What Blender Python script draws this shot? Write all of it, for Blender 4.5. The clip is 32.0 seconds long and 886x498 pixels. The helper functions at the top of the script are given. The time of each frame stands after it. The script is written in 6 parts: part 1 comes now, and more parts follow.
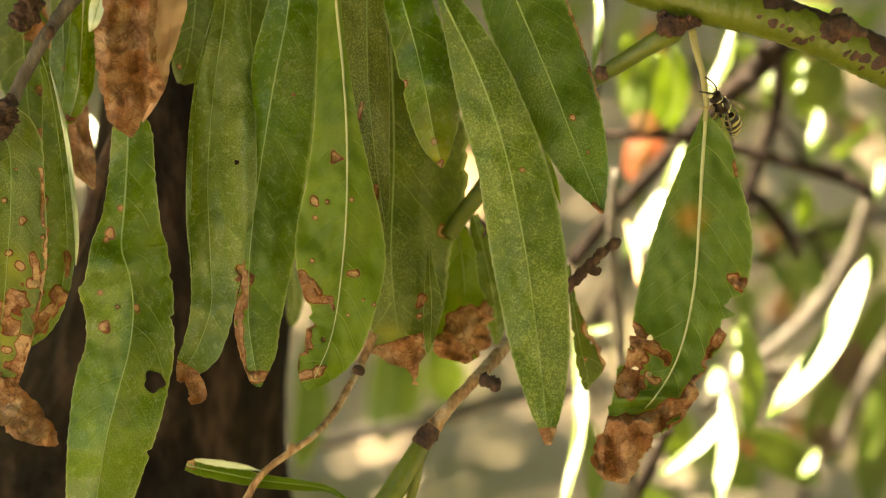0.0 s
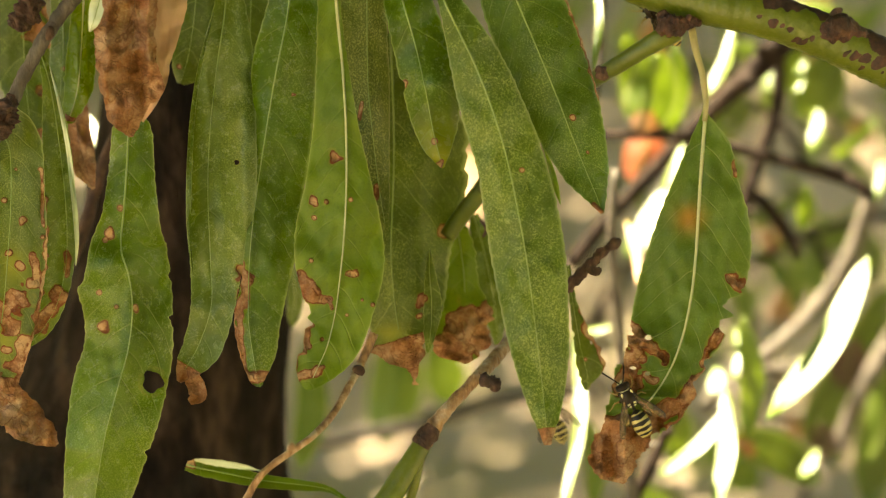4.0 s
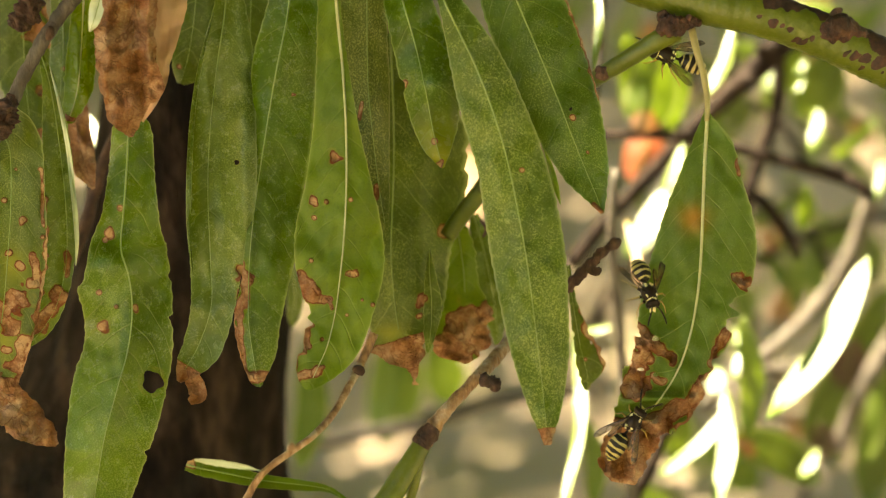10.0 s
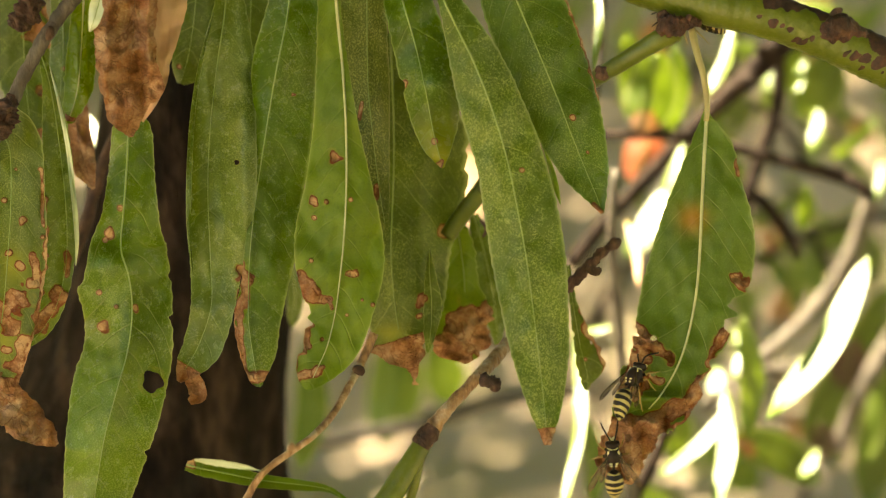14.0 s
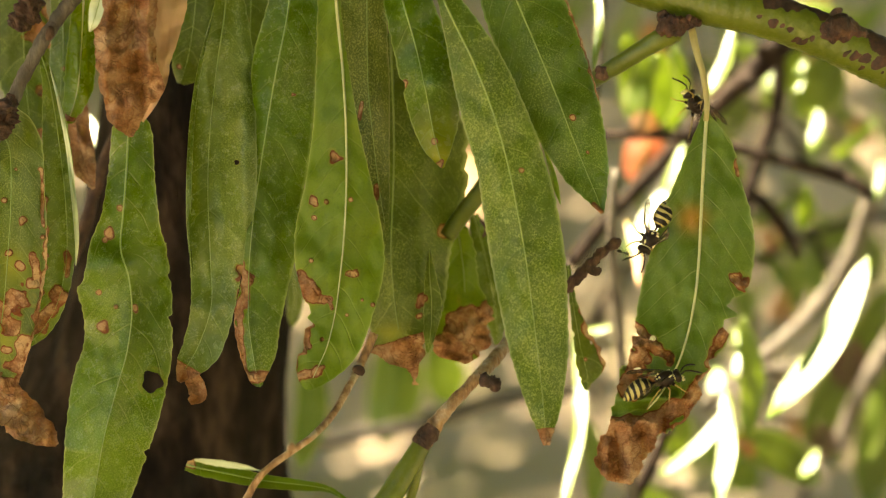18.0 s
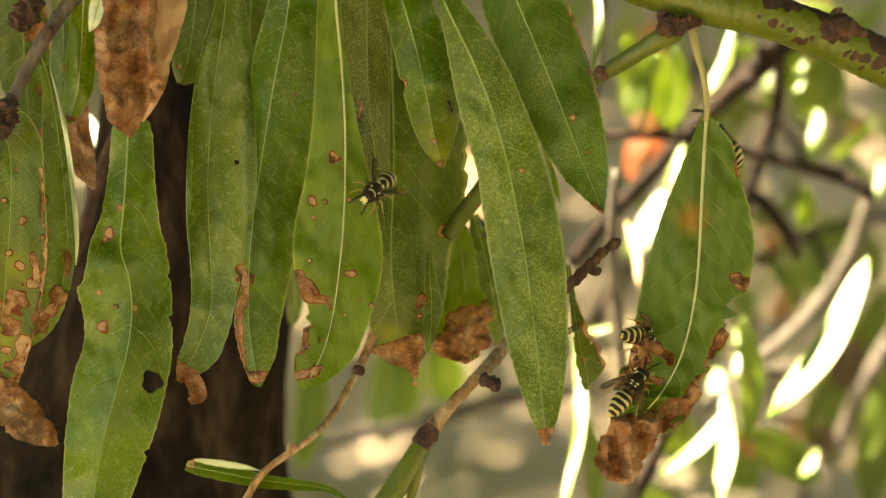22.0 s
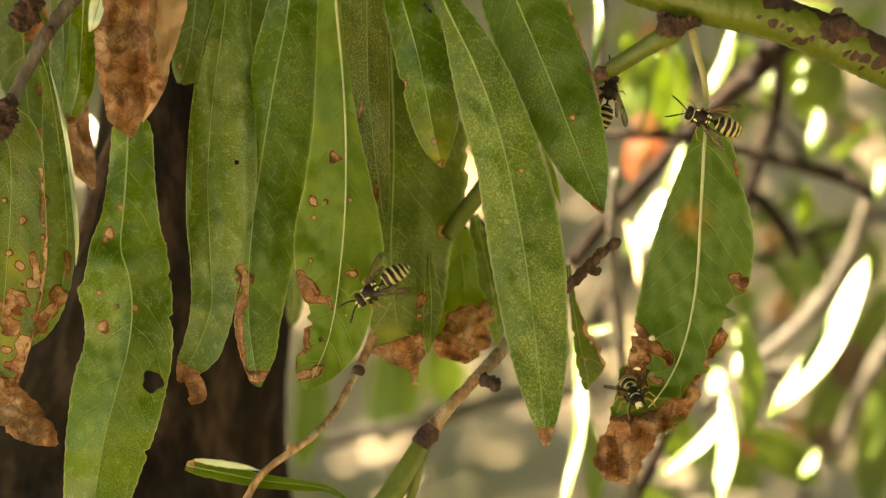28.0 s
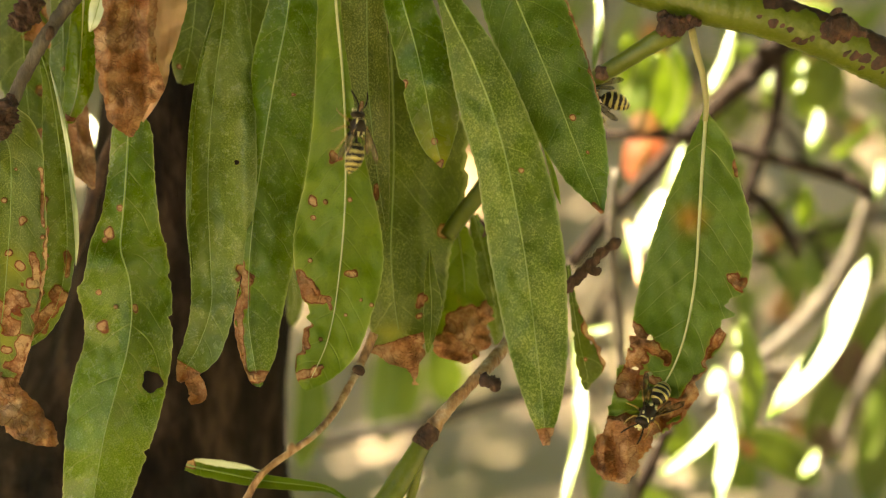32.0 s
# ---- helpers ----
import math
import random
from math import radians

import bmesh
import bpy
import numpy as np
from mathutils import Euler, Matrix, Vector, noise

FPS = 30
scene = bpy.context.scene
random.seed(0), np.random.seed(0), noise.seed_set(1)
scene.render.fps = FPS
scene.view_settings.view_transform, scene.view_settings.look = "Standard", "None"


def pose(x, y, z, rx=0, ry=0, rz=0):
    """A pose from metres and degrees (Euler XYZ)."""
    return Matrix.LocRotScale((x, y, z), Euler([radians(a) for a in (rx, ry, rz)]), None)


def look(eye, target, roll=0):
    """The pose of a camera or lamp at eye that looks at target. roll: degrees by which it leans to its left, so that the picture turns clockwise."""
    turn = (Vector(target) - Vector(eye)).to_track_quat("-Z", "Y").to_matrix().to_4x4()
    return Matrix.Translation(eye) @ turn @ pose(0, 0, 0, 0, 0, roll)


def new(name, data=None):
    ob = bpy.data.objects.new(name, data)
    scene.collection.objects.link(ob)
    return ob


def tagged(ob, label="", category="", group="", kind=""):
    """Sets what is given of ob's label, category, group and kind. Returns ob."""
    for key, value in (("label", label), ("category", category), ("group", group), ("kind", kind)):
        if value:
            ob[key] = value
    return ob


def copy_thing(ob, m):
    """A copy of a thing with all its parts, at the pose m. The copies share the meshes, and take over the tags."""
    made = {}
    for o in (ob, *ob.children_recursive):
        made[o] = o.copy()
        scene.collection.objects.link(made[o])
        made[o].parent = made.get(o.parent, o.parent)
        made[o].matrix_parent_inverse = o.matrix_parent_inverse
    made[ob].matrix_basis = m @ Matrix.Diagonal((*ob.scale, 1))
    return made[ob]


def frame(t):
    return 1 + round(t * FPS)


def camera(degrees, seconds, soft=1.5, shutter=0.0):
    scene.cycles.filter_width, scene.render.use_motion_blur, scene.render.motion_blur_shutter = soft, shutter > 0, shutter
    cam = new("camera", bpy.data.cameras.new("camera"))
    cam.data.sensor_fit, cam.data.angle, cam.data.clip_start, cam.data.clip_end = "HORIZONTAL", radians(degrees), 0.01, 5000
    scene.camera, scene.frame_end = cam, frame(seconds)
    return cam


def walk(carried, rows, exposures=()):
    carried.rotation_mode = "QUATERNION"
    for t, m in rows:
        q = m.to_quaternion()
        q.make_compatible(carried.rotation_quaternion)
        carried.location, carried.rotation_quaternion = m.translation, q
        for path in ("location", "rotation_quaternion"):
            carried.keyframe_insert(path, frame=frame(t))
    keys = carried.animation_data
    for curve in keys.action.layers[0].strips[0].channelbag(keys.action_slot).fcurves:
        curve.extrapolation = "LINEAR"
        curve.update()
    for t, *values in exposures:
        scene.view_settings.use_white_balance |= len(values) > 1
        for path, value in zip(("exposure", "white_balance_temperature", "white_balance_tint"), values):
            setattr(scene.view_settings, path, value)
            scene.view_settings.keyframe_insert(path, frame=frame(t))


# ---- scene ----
# Plan units: tenths of a millimetre across (x) and down (y) on an upright hanging plane, with the depth d behind it in centimetres.
EYE = Vector((0.0, 0.0, 1.25))
PITCH = radians(-18.0)
REACH = 0.34
FOV = 26.0
cam = camera(FOV, 32.0, soft=1.2, shutter=0.4)
CAM_POSE = look(EYE, EYE + Vector((0, math.cos(PITCH), math.sin(PITCH))))
walk(cam, [(0.0, CAM_POSE), (32.0, CAM_POSE)], [(0.0, 3.45, 9200, 0), (32.0, 3.45, 9200, 1)])
cam.data.dof.use_dof = True
cam.data.dof.focus_distance = REACH
cam.data.dof.aperture_fstop = 12.0

FWD = np.array((0.0, math.cos(PITCH), math.sin(PITCH)))
UP = np.array((0.0, -math.sin(PITCH), math.cos(PITCH)))
RIGHT = np.array((1.0, 0.0, 0.0))
HALF = math.tan(radians(FOV / 2))


def at_many(x, y, d):
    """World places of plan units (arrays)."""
    x, y, d = np.asarray(x, float), np.asarray(y, float), np.asarray(d, float)
    ray = FWD + np.multiply.outer((x - 784) / 784 * HALF, RIGHT) + np.multiply.outer((441 - y) / 784 * HALF, UP)
    reach = REACH + d / 100
    return np.array(EYE) + ray * reach[..., None]


def at(x, y, d=0.0):
    return Vector(at_many(x, y, d))


# ---- light ----
SUN_WAY = Vector((-0.30, 0.40, 0.87)).normalized()
world = bpy.data.worlds.new("sky")
scene.world = world
world.use_nodes = True
wn = world.node_tree.nodes
sky = wn.new("ShaderNodeTexSky")
sky.sky_type, sky.sun_disc = "NISHITA", False
sky.sun_elevation = math.asin(SUN_WAY.z)
sky.sun_rotation = math.atan2(SUN_WAY.x, SUN_WAY.y)
world.node_tree.links.new(sky.outputs[0], wn["Background"].inputs[0])
wn["Background"].inputs[1].default_value = 0.05
sun_data = bpy.data.lights.new("sun", "SUN")
sun_data.energy, sun_data.angle, sun_data.color = 5.0, radians(0.5), (1.0, 0.95, 0.87)
sun = new("sun", sun_data)
sun.matrix_world = look(SUN_WAY * 20, (0, 0, 0))


# ---- materials ----
class Nodes:
    """A short hand for node materials."""

    def __init__(self, name):
        self.mat = bpy.data.materials.new(name)
        self.mat.use_nodes = True
        self.tree = self.mat.node_tree
        self.bsdf = self.tree.nodes["Principled BSDF"]
        self.out = self.tree.nodes["Material Output"]

    def add(self, kind, *links, **values):
        n = self.tree.nodes.new("ShaderNode" + kind)
        for k, v in values.items():
            if k.startswith("i_"):
                key = k[2:]
                n.inputs[int(key) if key.isdigit() else key].default_value = v
            else:
                setattr(n, k, v)
        for sock, src in links:
            self.tree.links.new(src, n.inputs[sock])
        return n

    def math(self, op, a, b=0.0, c=0.0):
        n = self.tree.nodes.new("ShaderNodeMath")
        n.operation = op
        for i, v in enumerate((a, b, c)):
            if isinstance(v, (int, float)):
                n.inputs[i].default_value = v
            else:
                self.tree.links.new(v, n.inputs[i])
        return n.outputs[0]

    def noise(self, scale, detail=3.0, vec=None, rough=0.5):
        n = self.add("TexNoise", i_Scale=scale, i_Detail=detail, i_Roughness=rough)
        if vec is not None:
            self.tree.links.new(vec, n.inputs["Vector"])
        return n.outputs["Fac"]

    def ramp(self, fac, *stops):
        n = self.tree.nodes.new("ShaderNodeValToRGB")
        e = n.color_ramp.elements
        while len(e) < len(stops):
            e.new(0.5)
        for el, (p, c) in zip(e, stops):
            el.position = p
            el.color = (c, c, c, 1) if isinstance(c, (int, float)) else (*c, 1)
        self.tree.links.new(fac, n.inputs[0])
        return n.outputs[0]

    def mix(self, fac, a, b, blend="MIX"):
        n = self.tree.nodes.new("ShaderNodeMix")
        n.data_type, n.blend_type = "RGBA", blend
        for i, v in ((0, fac), (6, a), (7, b)):
            if isinstance(v, (int, float)):
                n.inputs[i].default_value = v
            elif isinstance(v, tuple):
                n.inputs[i].default_value = (*v, 1)
            else:
                self.tree.links.new(v, n.inputs[i])
        return n.outputs[2]

    def bump(self, height, strength, distance=0.0005, normal=None):
        n = self.add("Bump", ("Height", height), i_Strength=strength, i_Distance=distance)
        if normal is not None:
            self.tree.links.new(normal, n.inputs["Normal"])
        self.tree.links.new(n.outputs[0], self.bsdf.inputs["Normal"])
        return n.outputs[0]

    def set(self, color=None, rough=None, **kw):
        for key, v in (("Base Color", color), ("Roughness", rough), *[(k.replace("_", " "), x) for k, x in kw.items()]):
            if v is None:
                continue
            s = self.bsdf.inputs[key]
            if isinstance(v, (int, float)):
                s.default_value = v
            elif isinstance(v, tuple):
                s.default_value = (*v, 1)
            else:
                self.tree.links.new(v, s)
        return self

    def translucent(self, color, share, normal=None):
        t = self.add("BsdfTranslucent", ("Color", color))
        if normal is not None:
            self.tree.links.new(normal, t.inputs["Normal"])
        m = self.add("MixShader", (1, self.bsdf.outputs[0]), (2, t.outputs[0]), i_0=share)
        self.tree.links.new(m.outputs[0], self.out.inputs[0])


def leaf_material(name, dark, light, stipple=0.5, gloss=0.45, share=0.3, vein=(0.30, 0.34, 0.10), show=0.5):
    """Leaf blade: two greens, pale side veins, fine mottling, and brown dead tissue with a dark rim where the mesh says dry."""
    n = Nodes(name)
    uv = n.add("UVMap").outputs[0]
    sep = n.add("SeparateXYZ", (0, uv))
    along, across = sep.outputs[0], sep.outputs[1]
    rnd = n.add("ObjectInfo").outputs["Random"]
    off = n.add("CombineXYZ", (0, n.math("MULTIPLY", rnd, 37.0)), (2, n.math("MULTIPLY", rnd, 11.0))).outputs[0]
    vec = n.add("VectorMath", (0, uv), (1, off), operation="ADD").outputs[0]
    big = n.noise(0.9, 4.0, vec)
    fine = n.noise(34.0, 3.0, vec, 0.7)
    mid = n.noise(7.0, 4.0, vec, 0.6)
    green = n.mix(n.ramp(big, (0.38, 0.0), (0.66, 1.0)), dark, light)
    # sap-sucked tissue and painted sheen: fine pale dots, crowded and paler where the mesh says
    bleach_sheen = n.add("Attribute", attribute_name="bleach_sheen").outputs["Fac"]
    crowd = n.math("ADD", n.ramp(mid, (0.40, 0.0), (0.66, 0.75)), n.math("MULTIPLY", bleach_sheen, 0.8))
    spec = n.math("MULTIPLY", n.ramp(fine, (0.50, 0.0), (0.57, 1.0)), n.math("MINIMUM", crowd, 1.0))
    pale = (light[0] * 1.3 + 0.18, light[1] * 1.2 + 0.19, light[2] + 0.085)
    green = n.mix(n.math("MULTIPLY", bleach_sheen, 0.35), green, (light[0] * 1.2 + 0.03, light[1] * 1.15 + 0.03, light[2] + 0.03))
    green = n.mix(n.math("MULTIPLY", spec, stipple), green, pale)
    green = n.mix(n.ramp(n.noise(13.0, 5.0, vec, 0.7), (0.30, 0.55), (0.48, 0.0)), green, (dark[0] * 0.55, dark[1] * 0.6, dark[2] * 0.6))
    gold = n.add("Attribute", attribute_name="gold").outputs["Fac"]
    green = n.mix(n.math("MULTIPLY", gold, 0.8), green, (0.26, 0.25, 0.012))
    # side veins: arcs that leave the midrib forward
    wob = n.math("MULTIPLY", n.math("SUBTRACT", n.noise(1.3, 1.0, vec), 0.5), 0.3)
    aside = n.math("ABSOLUTE", across)
    side = n.math("MULTIPLY", n.math("GREATER_THAN", across, 0.0), 0.43)
    run = n.math("SUBTRACT", n.math("ADD", along, side), n.math("MULTIPLY", n.math("POWER", aside, 1.35), 1.25))
    cyc = n.math("FRACT", n.math("MULTIPLY", n.math("ADD", run, wob), 2.2))
    line = n.ramp(n.math("ABSOLUTE", n.math("SUBTRACT", cyc, 0.5)), (0.0, 1.0), (0.022, 0.7), (0.05, 0.0))
    net = n.add("TexVoronoi", ("Vector", vec), feature="DISTANCE_TO_EDGE", i_Scale=17.0).outputs["Distance"]
    netline = n.ramp(net, (0.0, 1.0), (0.05, 0.0))
    line = n.math("MULTIPLY", line, n.ramp(n.noise(2.3, 2.0, vec), (0.38, 0.15), (0.62, 1.0)))
    veins = n.math("MAXIMUM", line, n.math("MULTIPLY", netline, 0.16))
    green = n.mix(n.math("MULTIPLY", veins, show), green, vein)
    # pale margin line; light caught at the edge is put into its colour
    rim = n.add("Attribute", attribute_name="rim").outputs["Fac"]
    green = n.mix(n.math("MULTIPLY", rim, 0.85), green, (vein[0] * 1.35, vein[1] * 1.3, vein[2] * 1.6))
    # orange light shining through from behind, put into the leaf's colour
    backglow = n.add("Attribute", attribute_name="backglow").outputs["Fac"]
    green = n.mix(n.math("MULTIPLY", backglow, 0.75), green, (0.42, 0.14, 0.02))
    # dead tissue
    dry = n.add("Attribute", attribute_name="dry").outputs["Fac"]
    jag = n.math("ADD", n.math("MULTIPLY", n.math("SUBTRACT", n.noise(6.0, 4.0, vec), 0.5), 0.7), dry)
    brown = n.ramp(n.math("ADD", n.math("MULTIPLY", n.noise(2.5, 5.0, vec, 0.6), 0.7), n.math("MULTIPLY", n.noise(24.0, 4.0, vec, 0.7), 0.3)), (0.33, (0.13, 0.046, 0.016)), (0.47, (0.36, 0.165, 0.078)), (0.62, (0.58, 0.37, 0.215)))
    dnet = n.add("TexVoronoi", ("Vector", n.add("VectorMath", (0, vec), (1, n.add("TexNoise", ("Vector", vec), i_Scale=3.0).outputs["Color"]), operation="ADD").outputs[0]), feature="DISTANCE_TO_EDGE", i_Scale=4.5).outputs["Distance"]
    brown = n.mix(n.ramp(dnet, (0.0, 0.22), (0.10, 0.0)), brown, (0.11, 0.045, 0.018))
    brown = n.mix(n.ramp(n.noise(1.6, 3.0, vec), (0.5, 0.0), (0.72, 0.4)), brown, (0.22, 0.085, 0.032))
    # rings at which the rot paused
    ring = n.math("ABSOLUTE", n.math("SUBTRACT", n.math("FRACT", n.math("MULTIPLY", n.noise(2.2, 3.0, vec), 5.0)), 0.5))
    brown = n.mix(n.ramp(ring, (0.0, 0.7), (0.06, 0.35), (0.13, 0.0)), brown, (0.14, 0.042, 0.015))
    spot = n.add("Attribute", attribute_name="spot").outputs["Fac"]
    brown = n.mix(n.math("MULTIPLY", spot, 0.85), brown, n.mix(mid, (0.46, 0.24, 0.09), (0.66, 0.44, 0.24)))
    dead = n.mix(n.ramp(jag, (0.56, 0.0), (0.68, 1.0)), (0.17, 0.040, 0.010), brown)
    halo = n.mix(n.math("MULTIPLY", n.ramp(jag, (0.30, 0.0), (0.46, 1.0)), 0.5), green, (0.25, 0.21, 0.03))
    is_dead = n.ramp(jag, (0.46, 0.0), (0.50, 1.0))
    col = n.mix(is_dead, halo, dead)
    h = n.math("ADD", n.math("MULTIPLY", fine, 0.35), n.math("MULTIPLY", veins, -0.4))
    h = n.math("ADD", h, n.math("MULTIPLY", n.math("MULTIPLY", n.math("ADD", n.noise(4.0, 5.0, vec), n.math("MULTIPLY", dnet, 2.0)), is_dead), 1.2))
    nor = n.bump(n.noise(1.1, 1.0, vec), 0.6, 0.0024)
    nor = n.bump(h, 0.8, 0.00026, nor)
    rough = n.math("ADD", n.math("MULTIPLY", is_dead, 0.3), n.math("ADD", gloss - 0.06, n.math("MULTIPLY", mid, 0.16)))
    n.set(col, rough, IOR=1.45, Specular_IOR_Level=0.5)
    glow = n.mix(0.6, col, n.mix(is_dead, (0.30, 0.42, 0.03), (0.40, 0.17, 0.05)))
    n.translucent(glow, share, nor)
    return n.mat


LEAF_FACE = leaf_material("leaf_upper", (0.034, 0.080, 0.0012), (0.096, 0.176, 0.0036), 0.60, 0.24, 0.28, show=0.6)
LEAF_DEEP = leaf_material("leaf_deep_green", (0.026, 0.068, 0.0012), (0.067, 0.136, 0.0024), 0.50, 0.24, 0.28, (0.22, 0.28, 0.07), 0.5)
LEAF_YOUNG = leaf_material("leaf_young", (0.080, 0.135, 0.003), (0.150, 0.230, 0.006), 0.2, 0.25, 0.35, (0.30, 0.36, 0.08), 0.5)
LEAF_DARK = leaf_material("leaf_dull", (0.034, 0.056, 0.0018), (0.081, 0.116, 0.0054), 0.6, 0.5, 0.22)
LEAF_OLIVE = leaf_material("leaf_olive", (0.045, 0.056, 0.0030), (0.089, 0.106, 0.0084), 0.95, 0.5, 0.22, (0.22, 0.22, 0.08), 0.4)
LEAF_PALE = leaf_material("leaf_under", (0.091, 0.150, 0.0042), (0.138, 0.212, 0.0084), 0.10, 0.42, 0.33, (0.30, 0.35, 0.09), 0.3)
LEAF_GREY = leaf_material("leaf_greyish", (0.056, 0.090, 0.012), (0.112, 0.158, 0.034), 0.7, 0.24, 0.28, (0.25, 0.30, 0.10), 0.45)
LEAF_SPECK = leaf_material("leaf_speckled", (0.043, 0.082, 0.0030), (0.093, 0.146, 0.0084), 0.95, 0.30, 0.28, (0.25, 0.29, 0.10), 0.45)
LEAF_COOL = leaf_material("leaf_cool_green", (0.028, 0.070, 0.0030), (0.067, 0.130, 0.0084), 0.6, 0.28, 0.26, (0.24, 0.29, 0.10), 0.5)
LEAF_FEED = leaf_material("leaf_worn", (0.046, 0.096, 0.0072), (0.077, 0.140, 0.0132), 0.25, 0.40, 0.3, (0.25, 0.29, 0.10), 0.6)
LEAF_WILD = leaf_material("leaf_far", (0.065, 0.110, 0.0072), (0.129, 0.190, 0.0180), 0.3, 0.34, 0.22)
LEAF_GLOW = leaf_material("leaf_thin_young", (0.050, 0.110, 0.004), (0.110, 0.170, 0.006), 0.1, 0.5, 0.30)
# far leaf again, paler and glossier, kept for the sunlit ones
LEAF_LIT = leaf_material("leaf_far_lit", (0.065, 0.120, 0.0120), (0.138, 0.210, 0.0300), 0.3, 0.30, 0.12)


def plain(name, color, rough=0.5, vary=0.25, scale=900.0, bump=0.3, **kw):
    n = Nodes(name)
    co = n.add("TexCoord").outputs["Object"]
    f = n.noise(scale, 4.0, co)
    a = tuple(c * (1 - vary) for c in color)
    b = tuple(min(1, c * (1 + vary)) for c in color)
    n.set(n.mix(f, a, b), rough, **kw)
    if bump:
        n.bump(f, bump, 0.0001)
    return n.mat


TAN = plain("dead_leaf_tan", (0.56, 0.33, 0.19), 0.6, 0.22, 260, 0.6)
VEIN_DEAD = plain("midrib_dead", (0.25, 0.13, 0.06), 0.6, 0.2, 1500)
VEIN = plain("midrib", (0.46, 0.46, 0.23), 0.45, 0.15, 1500)
VEIN_GREEN = plain("midrib_green", (0.26, 0.34, 0.09), 0.45, 0.15, 1500)
SILVER = plain("leaf_edge_pale", (0.52, 0.56, 0.36), 0.25, 0.2, 700, 0.3)
DEAD_DARK = plain("dead_leaf_dark", (0.085, 0.043, 0.024), 0.7, 0.4, 200, 0.6)
ORANGE = plain("dead_leaf_orange", (0.30, 0.062, 0.012), 0.6, 0.2, 260, 0.5)
STALK = plain("petiole", (0.36, 0.30, 0.12), 0.45, 0.2, 1200)


def bark_material(name, cols, scale, stretch, depth, rough=0.85, lichen=0.0, spread=0.16):
    n = Nodes(name)
    co = n.add("TexCoord").outputs["Object"]
    st = n.add("Mapping", (0, co), i_Scale=(1, 1, stretch)).outputs[0]
    f = n.noise(scale, 8.0, st, 0.65)
    g = n.noise(scale * 6, 5.0, st, 0.6)
    c = n.ramp(f, (0.5 - spread, cols[0]), (0.5, cols[1]), (0.5 + spread, cols[2]))
    c = n.mix(n.math("MULTIPLY", g, 0.5), c, cols[0])
    if lichen:
        c = n.mix(n.ramp(n.noise(scale * 0.5, 5.0, co), (0.55, 0.0), (0.7, lichen)), c, (0.30, 0.28, 0.24))
    n.set(c, rough, Specular_IOR_Level=0.12 if rough > 0.8 else 0.5)
    n.bump(n.math("ADD", f, n.math("MULTIPLY", g, 0.4)), 1.0, depth)
    return n.mat


TRUNK_BARK = bark_material("trunk_bark", ((0.008, 0.005, 0.0034), (0.036, 0.022, 0.0145), (0.13, 0.08, 0.055)), 150, 0.3, 0.02, 0.85, 0.06, 0.14)
TWIG_BROWN = bark_material("twig_bark", ((0.13, 0.055, 0.020), (0.52, 0.28, 0.13), (0.82, 0.62, 0.42)), 420, 0.3, 0.0010, 0.28)
TWIG_DARK = bark_material("dark_bark", ((0.030, 0.013, 0.007), (0.085, 0.036, 0.02), (0.19, 0.095, 0.06)), 500, 0.6, 0.0008, 0.75)
# dark bark again, darkened to stand for shade on the far twigs
TWIG_SHADE = bark_material("dark_bark_shaded", ((0.012, 0.007, 0.005), (0.032, 0.019, 0.014), (0.085, 0.055, 0.042)), 300, 0.6, 0.0008, 0.82)
SCAR_BARK = bark_material("scar_bark", ((0.022, 0.008, 0.004), (0.085, 0.030, 0.014), (0.20, 0.08, 0.04)), 420, 0.7, 0.0008, 0.6)
TWIG_GREY = bark_material("grey_bark", ((0.05, 0.036, 0.026), (0.115, 0.088, 0.064), (0.22, 0.18, 0.14)), 300, 0.5, 0.0007, 0.7)


def green_bark():
    n = Nodes("green_bark")
    co = n.add("TexCoord").outputs["Object"]
    g = n.mix(n.noise(120, 4.0, co), (0.070, 0.090, 0.005), (0.125, 0.146, 0.010))
    g = n.mix(n.ramp(n.noise(1500, 3.0, co), (0.5, 0.0), (0.7, 0.35)), g, (0.15, 0.16, 0.04))
    dry = n.add("Attribute", attribute_name="dry").outputs["Fac"]
    jag = n.math("ADD", n.math("MULTIPLY", n.math("SUBTRACT", n.noise(260, 5.0, co, 0.65), 0.5), 1.1), dry)
    s = n.ramp(jag, (0.47, 0.0), (0.53, 1.0))
    b = n.ramp(n.noise(700, 5.0, co), (0.3, (0.022, 0.008, 0.004)), (0.7, (0.085, 0.032, 0.017)))
    n.set(n.mix(s, g, b), n.math("ADD", 0.42, n.math("MULTIPLY", s, 0.3)))
    n.bump(n.math("ADD", n.noise(900, 4.0, co), s), 0.6, 0.0003)
    return n.mat


TWIG_GREEN = green_bark()


def ground_material():
    n = Nodes("dry_ground")
    co = n.add("TexCoord").outputs["Object"]
    a = n.mix(n.ramp(n.noise(1.3, 5.0, co), (0.35, 0.0), (0.65, 1.0)), (0.48, 0.35, 0.235), (0.64, 0.48, 0.355))
    a = n.mix(n.ramp(n.noise(3.5, 4.0, co), (0.48, 0.0), (0.66, 0.7)), a, (0.27, 0.24, 0.10))
    a = n.mix(n.math("MULTIPLY", n.noise(60, 6.0, co), 0.5), a, (0.16, 0.12, 0.08))
    n.set(a, 0.95)
    n.bump(n.noise(45, 8.0, co), 0.8, 0.02)
    return n.mat


GROUND = ground_material()


